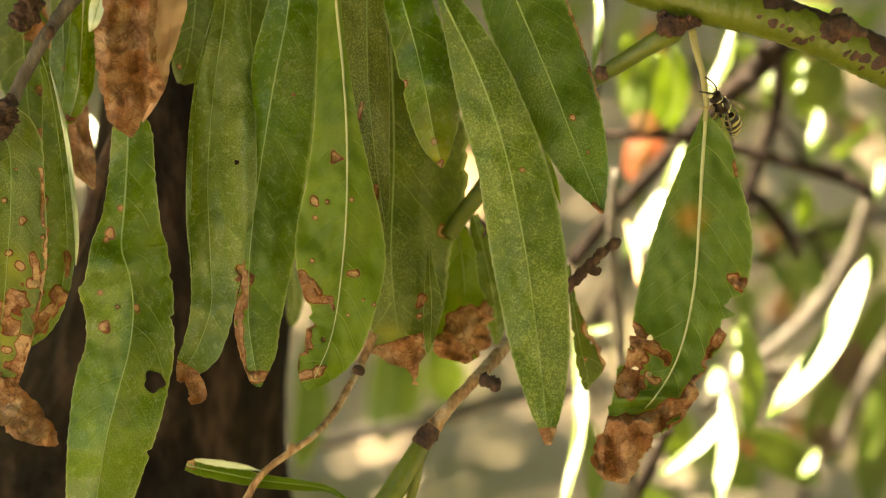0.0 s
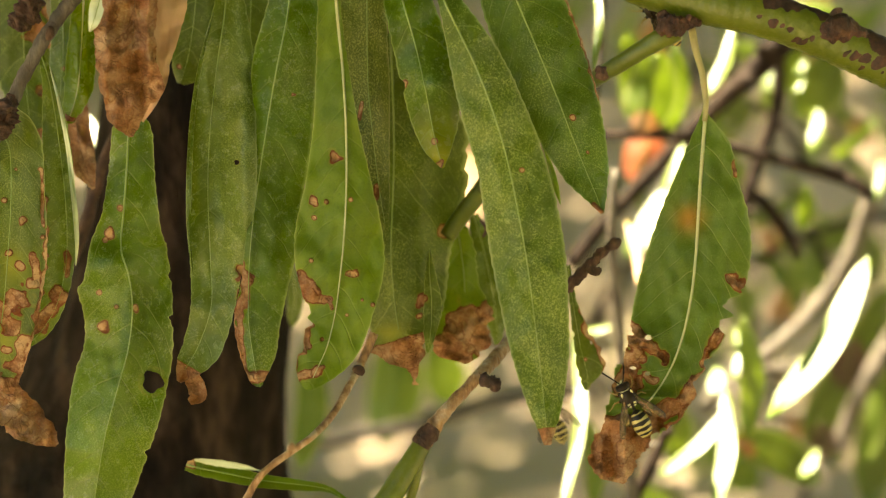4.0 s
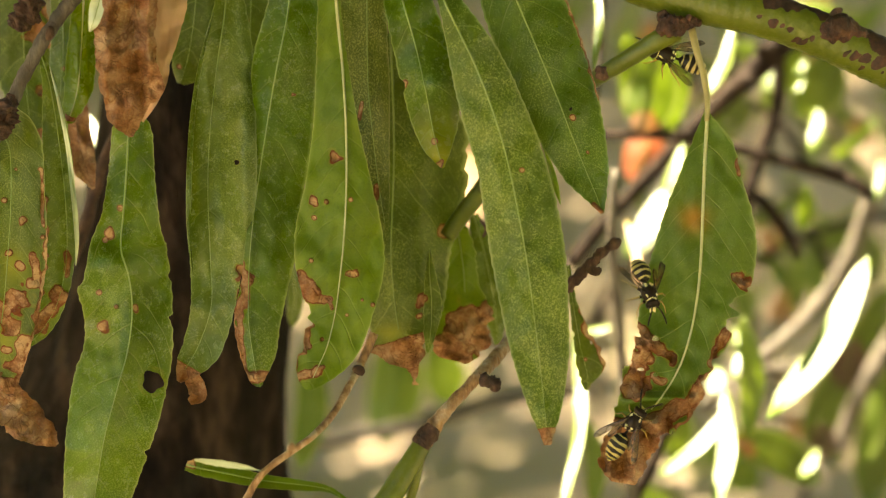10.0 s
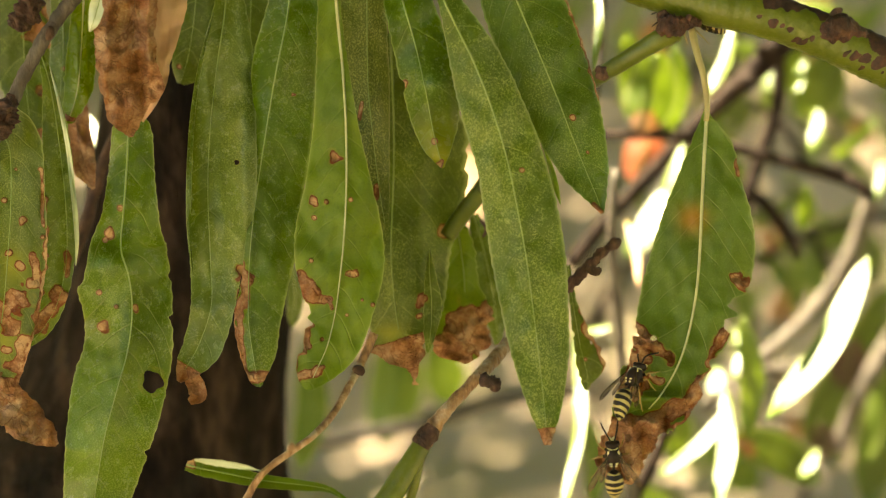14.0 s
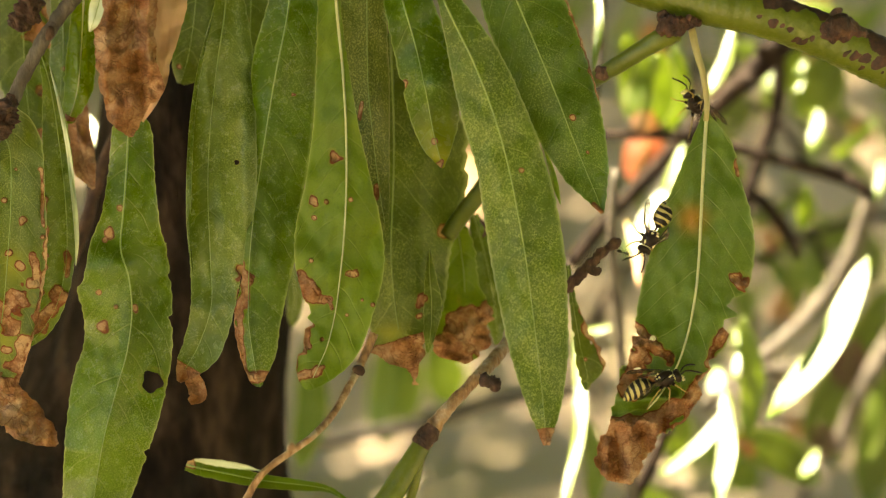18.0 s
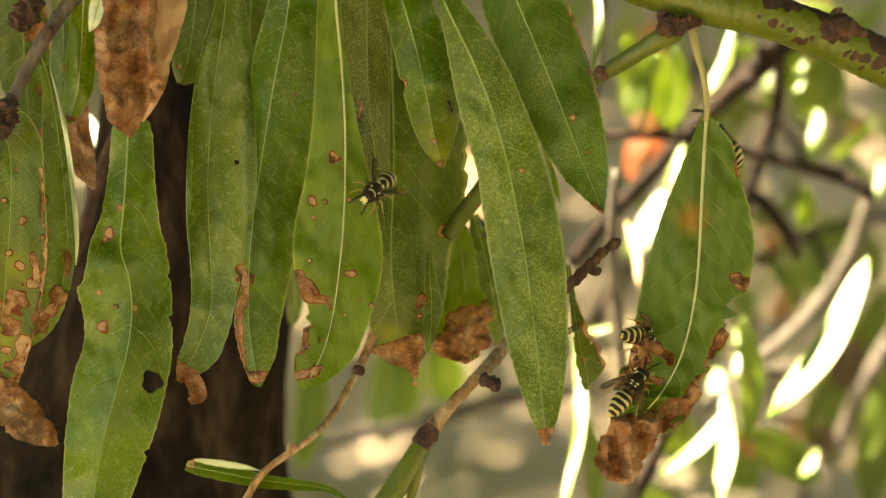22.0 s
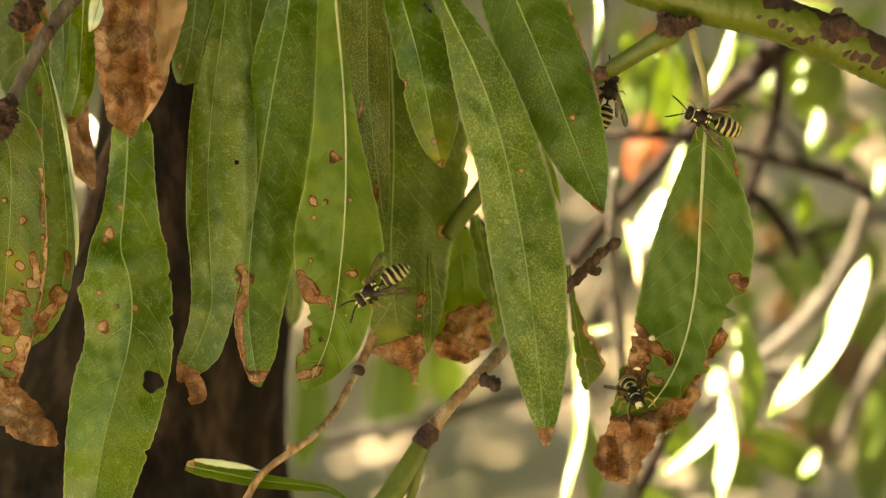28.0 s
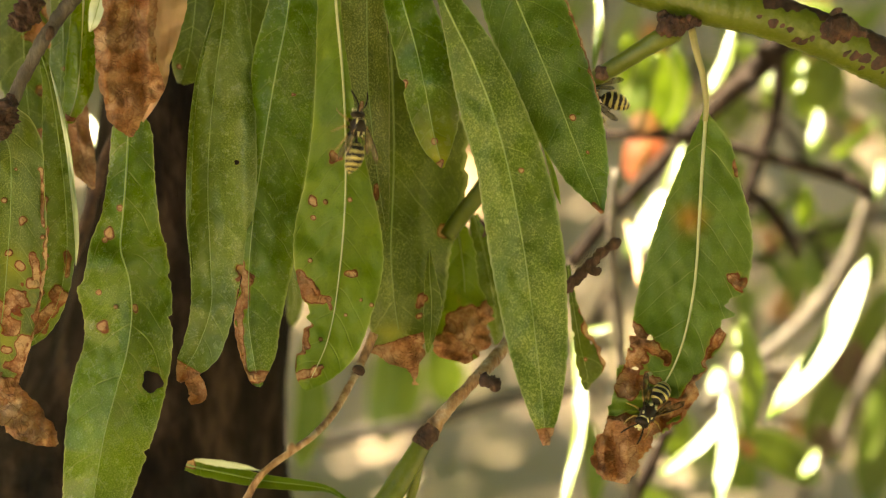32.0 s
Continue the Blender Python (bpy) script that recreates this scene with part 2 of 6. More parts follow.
# ---- mesh helpers ----
def mesh_object(name, verts, faces, material, parent=None, label="", smooth=True, pose_in=None):
    me = bpy.data.meshes.new(name)
    me.from_pydata([tuple(v) for v in verts], [], faces)
    if smooth:
        me.polygons.foreach_set("use_smooth", [True] * len(me.polygons))
    me.materials.append(material)
    me.update()
    ob = new(name, me)
    if parent is not None:
        ob.parent = parent
    if pose_in is not None:
        ob.matrix_basis = pose_in
    if label:
        ob["label"] = label
    return ob


def empty(name, place=(0, 0, 0), label="", category="", group=""):
    ob = new(name)
    ob.empty_display_size = 0.005
    ob.matrix_basis = Matrix.Translation(place)
    return tagged(ob, label, category, group)


def spline(rows, n):
    """Smooth curve through the rows, n samples, even steps of chord length. Returns samples and the parameter of each."""
    p = np.array(rows, float)
    if len(p) == 2:
        p = np.array([p[0], (p[0] + p[1]) / 2, p[1]])
    ext = np.vstack([2 * p[0] - p[1], p, 2 * p[-1] - p[-2]])
    chord = np.concatenate([[0], np.cumsum(np.linalg.norm(np.diff(p[:, :2], axis=0), axis=1))])
    s = np.linspace(0, chord[-1], n)
    k = np.clip(np.searchsorted(chord, s, side="right") - 1, 0, len(p) - 2)
    t = ((s - chord[k]) / (chord[k + 1] - chord[k]))[:, None]
    a, b, c, d = ext[k], ext[k + 1], ext[k + 2], ext[k + 3]
    out = 0.5 * (2 * b + (c - a) * t + (2 * a - 5 * b + 4 * c - d) * t ** 2 + (3 * b - a - 3 * c + d) * t ** 3)
    return out, s / chord[-1], chord[-1]


def tube_data(points, radii, sides=10, lumps=0.0, seed=0, caps=True):
    """Verts and faces of a round rod along world points."""
    p = np.array(points, float)
    r = np.array(radii, float)
    tan = np.gradient(p, axis=0)
    tan /= np.linalg.norm(tan, axis=1)[:, None] + 1e-12
    ref = np.array((0.31, -0.94, 0.13))
    verts, faces = [], []
    rng = np.random.RandomState(seed)
    ph = rng.rand(4) * 6.28
    m = len(p)
    for i in range(m):
        a = np.cross(tan[i], ref)
        a /= np.linalg.norm(a) + 1e-12
        b = np.cross(a, tan[i])
        for j in range(sides):
            q = 2 * math.pi * j / sides
            k = 1 + lumps * (math.sin(3 * q + ph[0] + i * 0.35) * 0.5 + math.sin(2 * q + i * 0.83 + ph[1]) * 0.5 + rng.uniform(-0.5, 0.5))
            verts.append(p[i] + (a * math.cos(q) + b * math.sin(q)) * r[i] * k)
    for i in range(m - 1):
        for j in range(sides):
            j2 = (j + 1) % sides
            faces.append((i * sides + j, i * sides + j2, (i + 1) * sides + j2, (i + 1) * sides + j))
    if caps:
        faces.append(tuple(range(sides - 1, -1, -1)))
        faces.append(tuple((m - 1) * sides + j for j in range(sides)))
    return verts, faces


def set_float(ob, name, values):
    att = ob.data.attributes.new(name, "FLOAT", "POINT")
    att.data.foreach_set("value", np.asarray(values, np.float32))


def lumps_at(v, scale, seed=0.0):
    return noise.noise(Vector((v[0] * scale + seed, v[1] * scale - seed, v[2] * scale + 2 * seed)))


# ---- leaves ----
def leaf(rows, label, material, vein=VEIN_GREEN, fold=0.12, twist=0.0, wave=0.06, teeth=2.2, dry=(), edges=(), holes=(), bites=(),
         ragged=None, pivot=None, stalk=None, seed=1, rib=3.2, rib_end=0.97, cross=26, name="leaf", curl=0.0, group="hanging leaves", crinkle=0.10, step=3.6, pucker=0.13, backglow=None, bleach_sheen=(), gold=(), waves=()):
    """One leaf. rows: (x, y, d, left, right) along the midrib. dry: dead patches, (x, y, radius) or a strip (x, y, x,
    y, radius). bleach_sheen, gold: (x, y, rx, ry) zones, pale (bleaching, painted sheen) and yellowed. edges: (side,
    from, to, depth) dead
    margins. holes: (x, y, rx, ry). backglow: (x, y, radius), orange light from behind put in the colour. bites: (side,
    from, to, depth) eaten margins. fold, twist: depth of the margins, as a share of the width."""
    total = sum(math.dist(a[:2], b[:2]) for a, b in zip(rows, rows[1:]))
    n = max(14, int(total / step))
    c, s, length = spline(rows, n)
    rng = np.random.RandomState(seed)
    tan = np.gradient(c[:, :2], axis=0)
    tan /= np.linalg.norm(tan, axis=1)[:, None]
    # unit vector towards the picture's right for a leaf that hangs down
    nor = np.stack([tan[:, 1], -tan[:, 0]], axis=1)
    pos = s * length
    tooth = teeth * (np.abs(((pos / 21.0 + 0.15 * np.sin(pos / 37)) % 1.0) - 0.6) - 0.3)
    tooth += teeth * 0.35 * np.interp(pos, np.arange(0, length + 12, 9), rng.uniform(-1, 1, int(length / 9) + 3)[:len(np.arange(0, length + 12, 9))])
    left = np.maximum(c[:, 3], 0.3) + tooth * np.minimum(1, c[:, 3] / 15)
    right = np.maximum(c[:, 4], 0.3) + np.roll(tooth, 3) * np.minimum(1, c[:, 4] / 15)
    for side, a, b, depth in bites:
        g = np.clip(1 - np.abs((s - (a + b) / 2) / ((b - a) / 2)) ** 3, 0, 1) * (s > a) * (s < b)
        g *= depth * (0.8 + 0.35 * np.sin(pos / 5.3 + seed) + 0.2 * np.sin(pos / 2.9))
        if side < 0:
            left = np.maximum(left - g, 1.0)
        else:
            right = np.maximum(right - g, 1.0)
    if ragged:
        for sign in (-1, 1):
            g = np.array([noise.noise(Vector((q * 0.03, sign * 9.0, seed * 3.7))) + 0.6 * noise.noise(Vector((q * 0.085, sign * 4.0, seed * 1.9))) + 0.35 * noise.noise(Vector((q * 0.2, sign, seed))) for q in pos])
            g *= ragged[1] * np.clip((s - ragged[0]) * 9, 0, 1)
            if sign < 0:
                left = np.maximum(left + g, 1.0)
            else:
                right = np.maximum(right + g, 1.0)
    w = np.linspace(-1, 1, cross + 1)
    half = np.where(w[None, :] < 0, left[:, None], right[:, None])
    off = w[None, :] * half
    x = c[:, 0:1] + nor[:, 0:1] * off
    y = c[:, 1:2] + nor[:, 1:2] * off
    cm = off / 100.0
    ph = rng.rand(4) * 6.28
    d = c[:, 2:3] + fold * np.abs(cm) + twist * cm + curl * cm ** 2
    d = d + wave * np.abs(w[None, :]) ** 1.5 * np.where(w[None, :] < 0, np.sin(pos[:, None] / 58 + ph[0]) + 0.5 * np.sin(pos[:, None] / 23 + ph[1]),
                                                        np.sin(pos[:, None] / 66 + ph[2]) + 0.5 * np.sin(pos[:, None] / 27 + ph[3]))
    for i in range(n):
        for j in range(cross + 1):
            d[i, j] += pucker * (noise.noise(Vector((x[i, j] * 0.016, y[i, j] * 0.011, seed * 5.3))) + 0.5 * noise.noise(Vector((x[i, j] * 0.045, y[i, j] * 0.03, seed * 2.1))))
    # long ripples and rolled flanks: (x, y, reach across, reach along, depth)
    for bx, by, rx, ry, depth in waves:
        d = d + depth * np.exp(-((x - bx) / rx) ** 2 - ((y - by) / ry) ** 2)
    # dead tissue
    amount = np.zeros_like(x)
    wx, wy = np.zeros_like(x), np.zeros_like(x)
    for i in range(n if dry else 0):
        for j in range(cross + 1):
            q = Vector((x[i, j] * 0.045, y[i, j] * 0.045, seed * 1.7))
            wx[i, j], wy[i, j] = noise.noise(q), noise.noise(q + Vector((7.3, 2.1, 5.5)))
    small = np.zeros_like(x)
    for patch in dry:
        if len(patch) == 5:
            ax, ay, cx, cy, br = patch
            u = np.clip(((x - ax) * (cx - ax) + (y - ay) * (cy - ay)) / ((cx - ax) ** 2 + (cy - ay) ** 2), 0, 1)
            far = min(16.0, br * 0.9)
            amount = np.maximum(amount, np.clip(0.5 + (br - np.hypot(x - ax - u * (cx - ax) + far * wx, y - ay - u * (cy - ay) + far * wy)) / (2 * min(br, 11.0)), 0, 1))
            continue
        bx, by, br, *peak = patch
        if br < 15 and sum(math.hypot(o[0] - bx, o[1] - by) < 24 for o in dry if len(o) < 5) < 3:
            small = np.maximum(small, np.hypot(x - bx, y - by) < br * 1.6 + 6)
        far = min(20.0, br * 0.85) if br > 6 else 0.0
        amount = np.maximum(amount, np.clip(0.5 + (br - np.hypot(x - bx + far * wx, y - by + far * wy)) / (2 * min(br, 11.0)), 0, peak[0] if peak else 1))
    for side, a, b, depth in edges:
        if side == 0:
            inside = np.clip(0.5 + (s - a) * length / (2 * depth), 0, 1)[:, None] * np.ones_like(x)
            inside = np.where((s[:, None] <= b), inside, 0)
        else:
            gap = (half - np.abs(off)) * 1.0
            fade = np.clip(np.minimum(s - a, b - s) * length / 14.0, 0, 1)[:, None]
            wavy = depth * (0.75 + 0.5 * np.sin(pos / 9 + seed) + 0.35 * np.sin(pos / 4.1))[:, None]
            inside = np.where(np.sign(w)[None, :] == side, np.clip(1 - gap / (2 * np.maximum(wavy, 0.5)), 0, 1) * fade, 0)
        amount = np.maximum(amount, inside)
    if amount.max() > 0.4:
        for i, j in np.argwhere(amount > 0.5):
            k = lumps_at((x[i, j], y[i, j], seed * 7.0), 0.024) + 0.45 * lumps_at((x[i, j], y[i, j], seed * 3.0), 0.06)
            d[i, j] += crinkle * k * 2.2 * min(1, (amount[i, j] - 0.5) * 3.0)
    keep = np.ones((n - 1, cross), bool)
    for hx, hy, rx, ry in holes:
        q = np.arctan2(y - hy, x - hx)
        k = 1 + 0.12 * np.sin(3 * q + seed) + 0.08 * np.sin(5 * q)
        e = np.hypot((x - hx) / rx, (y - hy) / ry) / k
        gone = e < 1.0
        corner = gone[:-1, :-1].astype(int) + gone[1:, :-1] + gone[:-1, 1:] + gone[1:, 1:]
        keep &= corner < 4
        near = gone
        x = np.where(near, hx + (x - hx) / np.maximum(e, 0.05), x)
        y = np.where(near, hy + (y - hy) / np.maximum(e, 0.05), y)
        ring = np.hypot((x - hx) / rx, (y - hy) / ry)
        amount = np.maximum(amount, np.clip(0.62 - (ring - 1.0) * 0.6, 0, 0.36) * (ring < 1.6))
    base = at(rows[0][0], rows[0][1], rows[0][2]) if pivot is None else at(*pivot)
    root = empty(name, base, label, "leaf", group)
    p = at_many(x, y, d).reshape(-1, 3) - np.array(base)
    faces = []
    m = cross + 1
    for i in range(n - 1):
        for j in range(cross):
            if keep[i, j]:
                faces.append((i * m + j, (i + 1) * m + j, (i + 1) * m + j + 1, i * m + j + 1))
    blade = mesh_object("blade", p, faces, material, root)
    set_float(blade, "dry", amount.reshape(-1))
    set_float(blade, "spot", small.reshape(-1))
    for key, spots in (("bleach_sheen", bleach_sheen), ("gold", gold)):
        if spots:
            set_float(blade, key, np.max([np.exp(-((x - bx) / rx) ** 2 - ((y - by) / ry) ** 2) for bx, by, rx, ry in spots], axis=0).reshape(-1))
    if backglow:
        set_float(blade, "backglow", np.exp(-(np.hypot(x - backglow[0], y - backglow[1]) / backglow[2]) ** 2).reshape(-1))
    set_float(blade, "rim", np.repeat((np.abs(w) ** 44)[None, :], n, axis=0).reshape(-1))
    uv = blade.data.uv_layers.new(name="UVMap")
    idx = np.empty(len(blade.data.loops), np.int32)
    blade.data.loops.foreach_get("vertex_index", idx)
    uvs = np.stack([np.repeat(pos / 100, m), cm.reshape(-1)], axis=1)[idx]
    uv.data.foreach_set("uv", uvs.reshape(-1).astype(np.float32))
    if rib:
        # the rib stands a little proud of the blade on both sides and thins towards the tip
        stop = int(n * rib_end)
        pick = np.arange(0, stop, 2)
        rp = at_many(c[pick, 0], c[pick, 1], d[pick, cross // 2] - 0.006) - np.array(base)
        rr = rib * 1e-4 * (1.0 - 0.75 * s[pick]) * 0.5
        v, f = tube_data(rp, rr, 8)
        mesh_object("midrib", v, f, vein, root)
    if stalk:
        q, _, _ = spline([(*a, 0, 0) if len(a) == 3 else a for a in stalk], 22)
        v, f = tube_data(at_many(q[:, 0], q[:, 1], q[:, 2]) - np.array(base), np.linspace(7.0, 4.6, 22) * 1e-4, 10, 0.03)
        mesh_object("petiole", v, f, STALK, root)
    return root


def rod(name, rows, material, parent, base, lumps=0.05, sides=14, n=0, label="", dry=None, seed=3, knobs=0.0):
    """A twig or stem. rows: (x, y, d, radius in plan units at the hanging plane)."""
    total = sum(math.dist(a[:2], b[:2]) for a, b in zip(rows, rows[1:]))
    n = n or max(8, int(total / 9))
    q, s, _ = spline(rows, n)
    p = at_many(q[:, 0], q[:, 1], q[:, 2])
    scale = (REACH + q[:, 2] / 100) / REACH
    v, f = tube_data(p - np.array(base), q[:, 3] * 1e-4 * scale, sides, lumps, seed)
    if knobs:
        mid = p - np.array(base)
        v = [mid[k // sides] + (np.array(q) - mid[k // sides]) * (1 + knobs * (lumps_at(q, 700.0, 2.0) + 0.7 * lumps_at(q, 1700.0, 5.0) + 0.4 * lumps_at(q, 4000.0, 1.0))) for k, q in enumerate(v)]
    ob = mesh_object(name, v, f, material, parent, label)
    if dry is not None:
        vals = np.zeros((n, sides))
        xy = q[:, :2]
        for i in range(n):
            for j in range(sides):
                world_z = v[i * sides + j][2] - (p[i] - np.array(base))[2]
                vals[i, j] = dry(xy[i, 0], xy[i, 1], world_z / (q[i, 3] * 1e-4 * scale[i]))
        set_float(ob, "dry", vals.reshape(-1))
    return ob


# ---- ground ----
size, cells = 600.0, 60
gx = np.sign(np.linspace(-1, 1, cells + 1)) * np.abs(np.linspace(-1, 1, cells + 1)) ** 4 * size
gv, gf = [], []
for j in range(cells + 1):
    for i in range(cells + 1):
        gv.append((gx[i], gx[j], 0.03 * noise.noise(Vector((gx[i] * 0.7, gx[j] * 0.7, 3.0)))))
for j in range(cells):
    for i in range(cells):
        a = j * (cells + 1) + i
        gf.append((a, a + 1, a + cells + 2, a + cells + 1))
ground = mesh_object("ground", gv, gf, GROUND)
tagged(ground, "bare dry soil with thin dull green weeds", "ground", kind="structure")


# ---- tree: trunk and the unseen crown added to shade the place ----
# an unseen opening made in the foliage as soft key light on the leaves
KEY_OPENING = Vector((-0.70, -0.58, 0.44)).normalized()


def foliage_ring():
    """An unseen ring of foliage, added to keep low sky light off the leaves."""
    rng = np.random.RandomState(5)
    m = 26000
    ang = rng.uniform(0, 2 * math.pi, m)
    r = rng.uniform(7.5, 10.5, m)
    hgt = 3.6 + 1.1 * np.sin(ang * 5 + 1) + 0.6 * np.sin(ang * 11)
    p = np.stack([r * np.cos(ang), r * np.sin(ang), rng.rand(m) * hgt], axis=1)
    rel = p - np.array((0, 0.35, 1.2))
    gone = (rel @ np.array(KEY_OPENING)) / np.linalg.norm(rel, axis=1) > math.cos(radians(24))
    p = p[~gone]
    m = len(p)
    d1 = rng.normal(size=(m, 3))
    d1 /= np.linalg.norm(d1, axis=1)[:, None]
    d2 = np.cross(d1, rng.normal(size=(m, 3)))
    d2 /= np.linalg.norm(d2, axis=1)[:, None]
    ln, wd = rng.uniform(0.10, 0.2, m)[:, None], rng.uniform(0.05, 0.09, m)[:, None]
    q = np.stack([p - d1 * ln, p + d2 * wd, p + d1 * ln, p - d2 * wd], axis=1).reshape(-1, 3)
    far = mesh_object("orchard_foliage", q, [(a, a + 1, a + 2, a + 3) for a in range(0, 4 * m, 4)], LEAF_CROWN, smooth=False)
    tagged(far, "unseen dense foliage all around, added to block low sky light", "foliage", kind="stuff")


def tree():
    foot = at(262, 700, 9.0)
    foot.z = 0.0
    root = empty("tree", foot, "fruit tree with dark cracked bark and a leafy crown", "tree")
    low, high = at(222, 900, 11.3), at(365, -20, 7.7)
    pts, rad = [], []
    for z in np.linspace(-0.05, 2.4, 190):
        k = (z - low.z) / (high.z - low.z)
        kk = max(0.0, min(1.6, k))
        pts.append((high.x + (low.x - high.x) * max(0.0, 1 - kk) ** 1.5, low.y + 0.02 * max(0, z - 1.4), z))
        r = 0.0202 + 0.0200 * max(0.0, 1 - kk) ** 2.2
        if k < 0:
            r = 0.0402 + min(0.05, -k * 0.008)
        rad.append(r)
    v, f = tube_data(np.array(pts) - np.array(foot), rad, 40, 0.03, 5)
    out = []
    for q in v:
        c = np.array(pts[len(out) // 40]) - np.array(foot)
        dirv = (np.array(q) - c)
        k = 1 + 0.10 * lumps_at((q[0] * 3, q[1] * 3, q[2]), 26.0, 1.3) + 0.05 * lumps_at(q, 90.0, 4.1)
        out.append(c + dirv * k)
    mesh_object("trunk", out, f, TRUNK_BARK, root, "dark brown cracked bark")
    # crown, out of view: leaves layered overhead for shade, thick over the hanging twig, cut open for sun on the leaves
    # behind
    rng = np.random.RandomState(11)
    count = 240000
    px = rng.uniform(-4.0, 3.2, count)
    py = rng.uniform(-5.0, 10.5, count)
    pz = rng.uniform(2.3, 3.2, count) + 0.15 * np.sin(px * 2.1) + 0.12 * np.sin(py * 1.7)
    # rounded, uneven outline
    inside = ((px + 0.4) / 3.4) ** 2 + ((py - 2.6) / 7.6) ** 2 < 1.0 + 0.22 * np.sin(np.arctan2(py - 2.6, px + 0.4) * 7)
    inside |= (np.abs(px + 0.6) < 2.0) & (py > -3.0) & (py < 9.4)
    px, py, pz = px[inside], py[inside], pz[inside]
    # extra clump in the sun's path, added to keep the hanging leaves shaded
    extra = 9000
    mid = np.array(at(700, 430, 0))
    t = rng.uniform(0.95, 2.0, extra)
    ex = mid[0] + SUN_WAY.x * t + rng.uniform(-0.16, 0.16, extra)
    ey = mid[1] + SUN_WAY.y * t + rng.uniform(-0.14, 0.14, extra)
    ez = mid[2] + SUN_WAY.z * t + rng.uniform(-0.10, 0.10, extra)
    p = np.stack([np.concatenate([px, ex]), np.concatenate([py, ey]), np.concatenate([pz, ez])], axis=1)
    m = len(p)
    d1 = rng.normal(size=(m, 3))
    d1[:, 2] = -np.abs(d1[:, 2]) * 0.8
    d1 /= np.linalg.norm(d1, axis=1)[:, None]
    d2 = np.cross(d1, rng.normal(size=(m, 3)))
    d2 /= np.linalg.norm(d2, axis=1)[:, None]
    ln = rng.uniform(0.05, 0.085, m)[:, None]
    wd = rng.uniform(0.017, 0.028, m)[:, None]
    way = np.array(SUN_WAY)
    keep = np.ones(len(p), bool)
    for gx0, gy0, gd, gr in SUN_HOLES:
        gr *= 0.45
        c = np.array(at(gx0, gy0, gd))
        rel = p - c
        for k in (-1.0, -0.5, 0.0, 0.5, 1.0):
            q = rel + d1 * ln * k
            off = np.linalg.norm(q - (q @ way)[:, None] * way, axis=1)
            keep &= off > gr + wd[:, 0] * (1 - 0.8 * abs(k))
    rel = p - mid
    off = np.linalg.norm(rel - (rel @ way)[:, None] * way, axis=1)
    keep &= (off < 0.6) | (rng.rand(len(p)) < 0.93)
    # foliage thinned to let more sun onto the ground ahead
    fall = p - way * (p[:, 2] / way[2])[:, None]
    thin = (fall[:, 1] > 2.0) & (fall[:, 1] < 3.8) & (np.abs(fall[:, 0] - 0.15) < 0.85)
    keep &= ~thin | (rng.rand(len(p)) < 0.66)
    thin = (fall[:, 1] > 4.45) & (fall[:, 1] < 5.9) & (fall[:, 0] > 0.97) & (fall[:, 0] < 1.7)
    keep &= ~thin | (rng.rand(len(p)) < 0.55)
    # crown cut open to the sky on the near side, to light the leaves
    open_way = np.array(KEY_OPENING)
    keep &= (rel @ open_way) / np.linalg.norm(rel, axis=1) < math.cos(radians(26))
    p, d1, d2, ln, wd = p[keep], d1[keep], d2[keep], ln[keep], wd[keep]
    m = len(p)
    bow = np.cross(d1, d2) * 0.008
    q = np.stack([p - d1 * ln, p - d1 * ln * 0.3 + d2 * wd + bow, p + d1 * ln * 0.4 + d2 * wd * 0.8 + bow, p + d1 * ln,
                  p + d1 * ln * 0.4 - d2 * wd * 0.8 + bow, p - d1 * ln * 0.3 - d2 * wd + bow], axis=1).reshape(-1, 3) - np.array(foot)
    k = np.arange(m) * 6
    faces = [(a, a + 1, a + 2, a + 3) for a in k.tolist()] + [(a, a + 3, a + 4, a + 5) for a in k.tolist()]
    crown = mesh_object("crown", q, faces, LEAF_CROWN, root, "dense green leaves overhead, unseen, added for shade", smooth=False)
    crown["kind"] = "stuff"
    for i in range(5):
        ang = i * 1.3 + 0.4
        e = np.array((math.cos(ang) * 1.6 + 0.6, math.sin(ang) * 1.6 + 0.8, 2.75 + 0.1 * (i % 2)))
        s0 = np.array(pts[-1]) - np.array(foot) - np.array((0, 0, 0.15))
        lp = [s0 * (1 - a) + e * a + np.array((0, 0, 0.18 * math.sin(a * 3.1))) for a in np.linspace(0, 1, 12)]
        v, f = tube_data(lp, np.linspace(0.018, 0.006, 12), 10, 0.06, i)
        mesh_object("limb", v, f, TRUNK_BARK, root)
    return root


def crown_leaf():
    n = Nodes("crown_leaf")
    c = n.mix(n.noise(30.0, 4.0, n.add("TexCoord").outputs["Object"]), (0.055, 0.105, 0.014), (0.105, 0.195, 0.026))
    n.set(c, 0.45)
    n.translucent(n.mix(0.5, c, (0.40, 0.40, 0.07)), 0.4)
    return n.mat


LEAF_CROWN = crown_leaf()
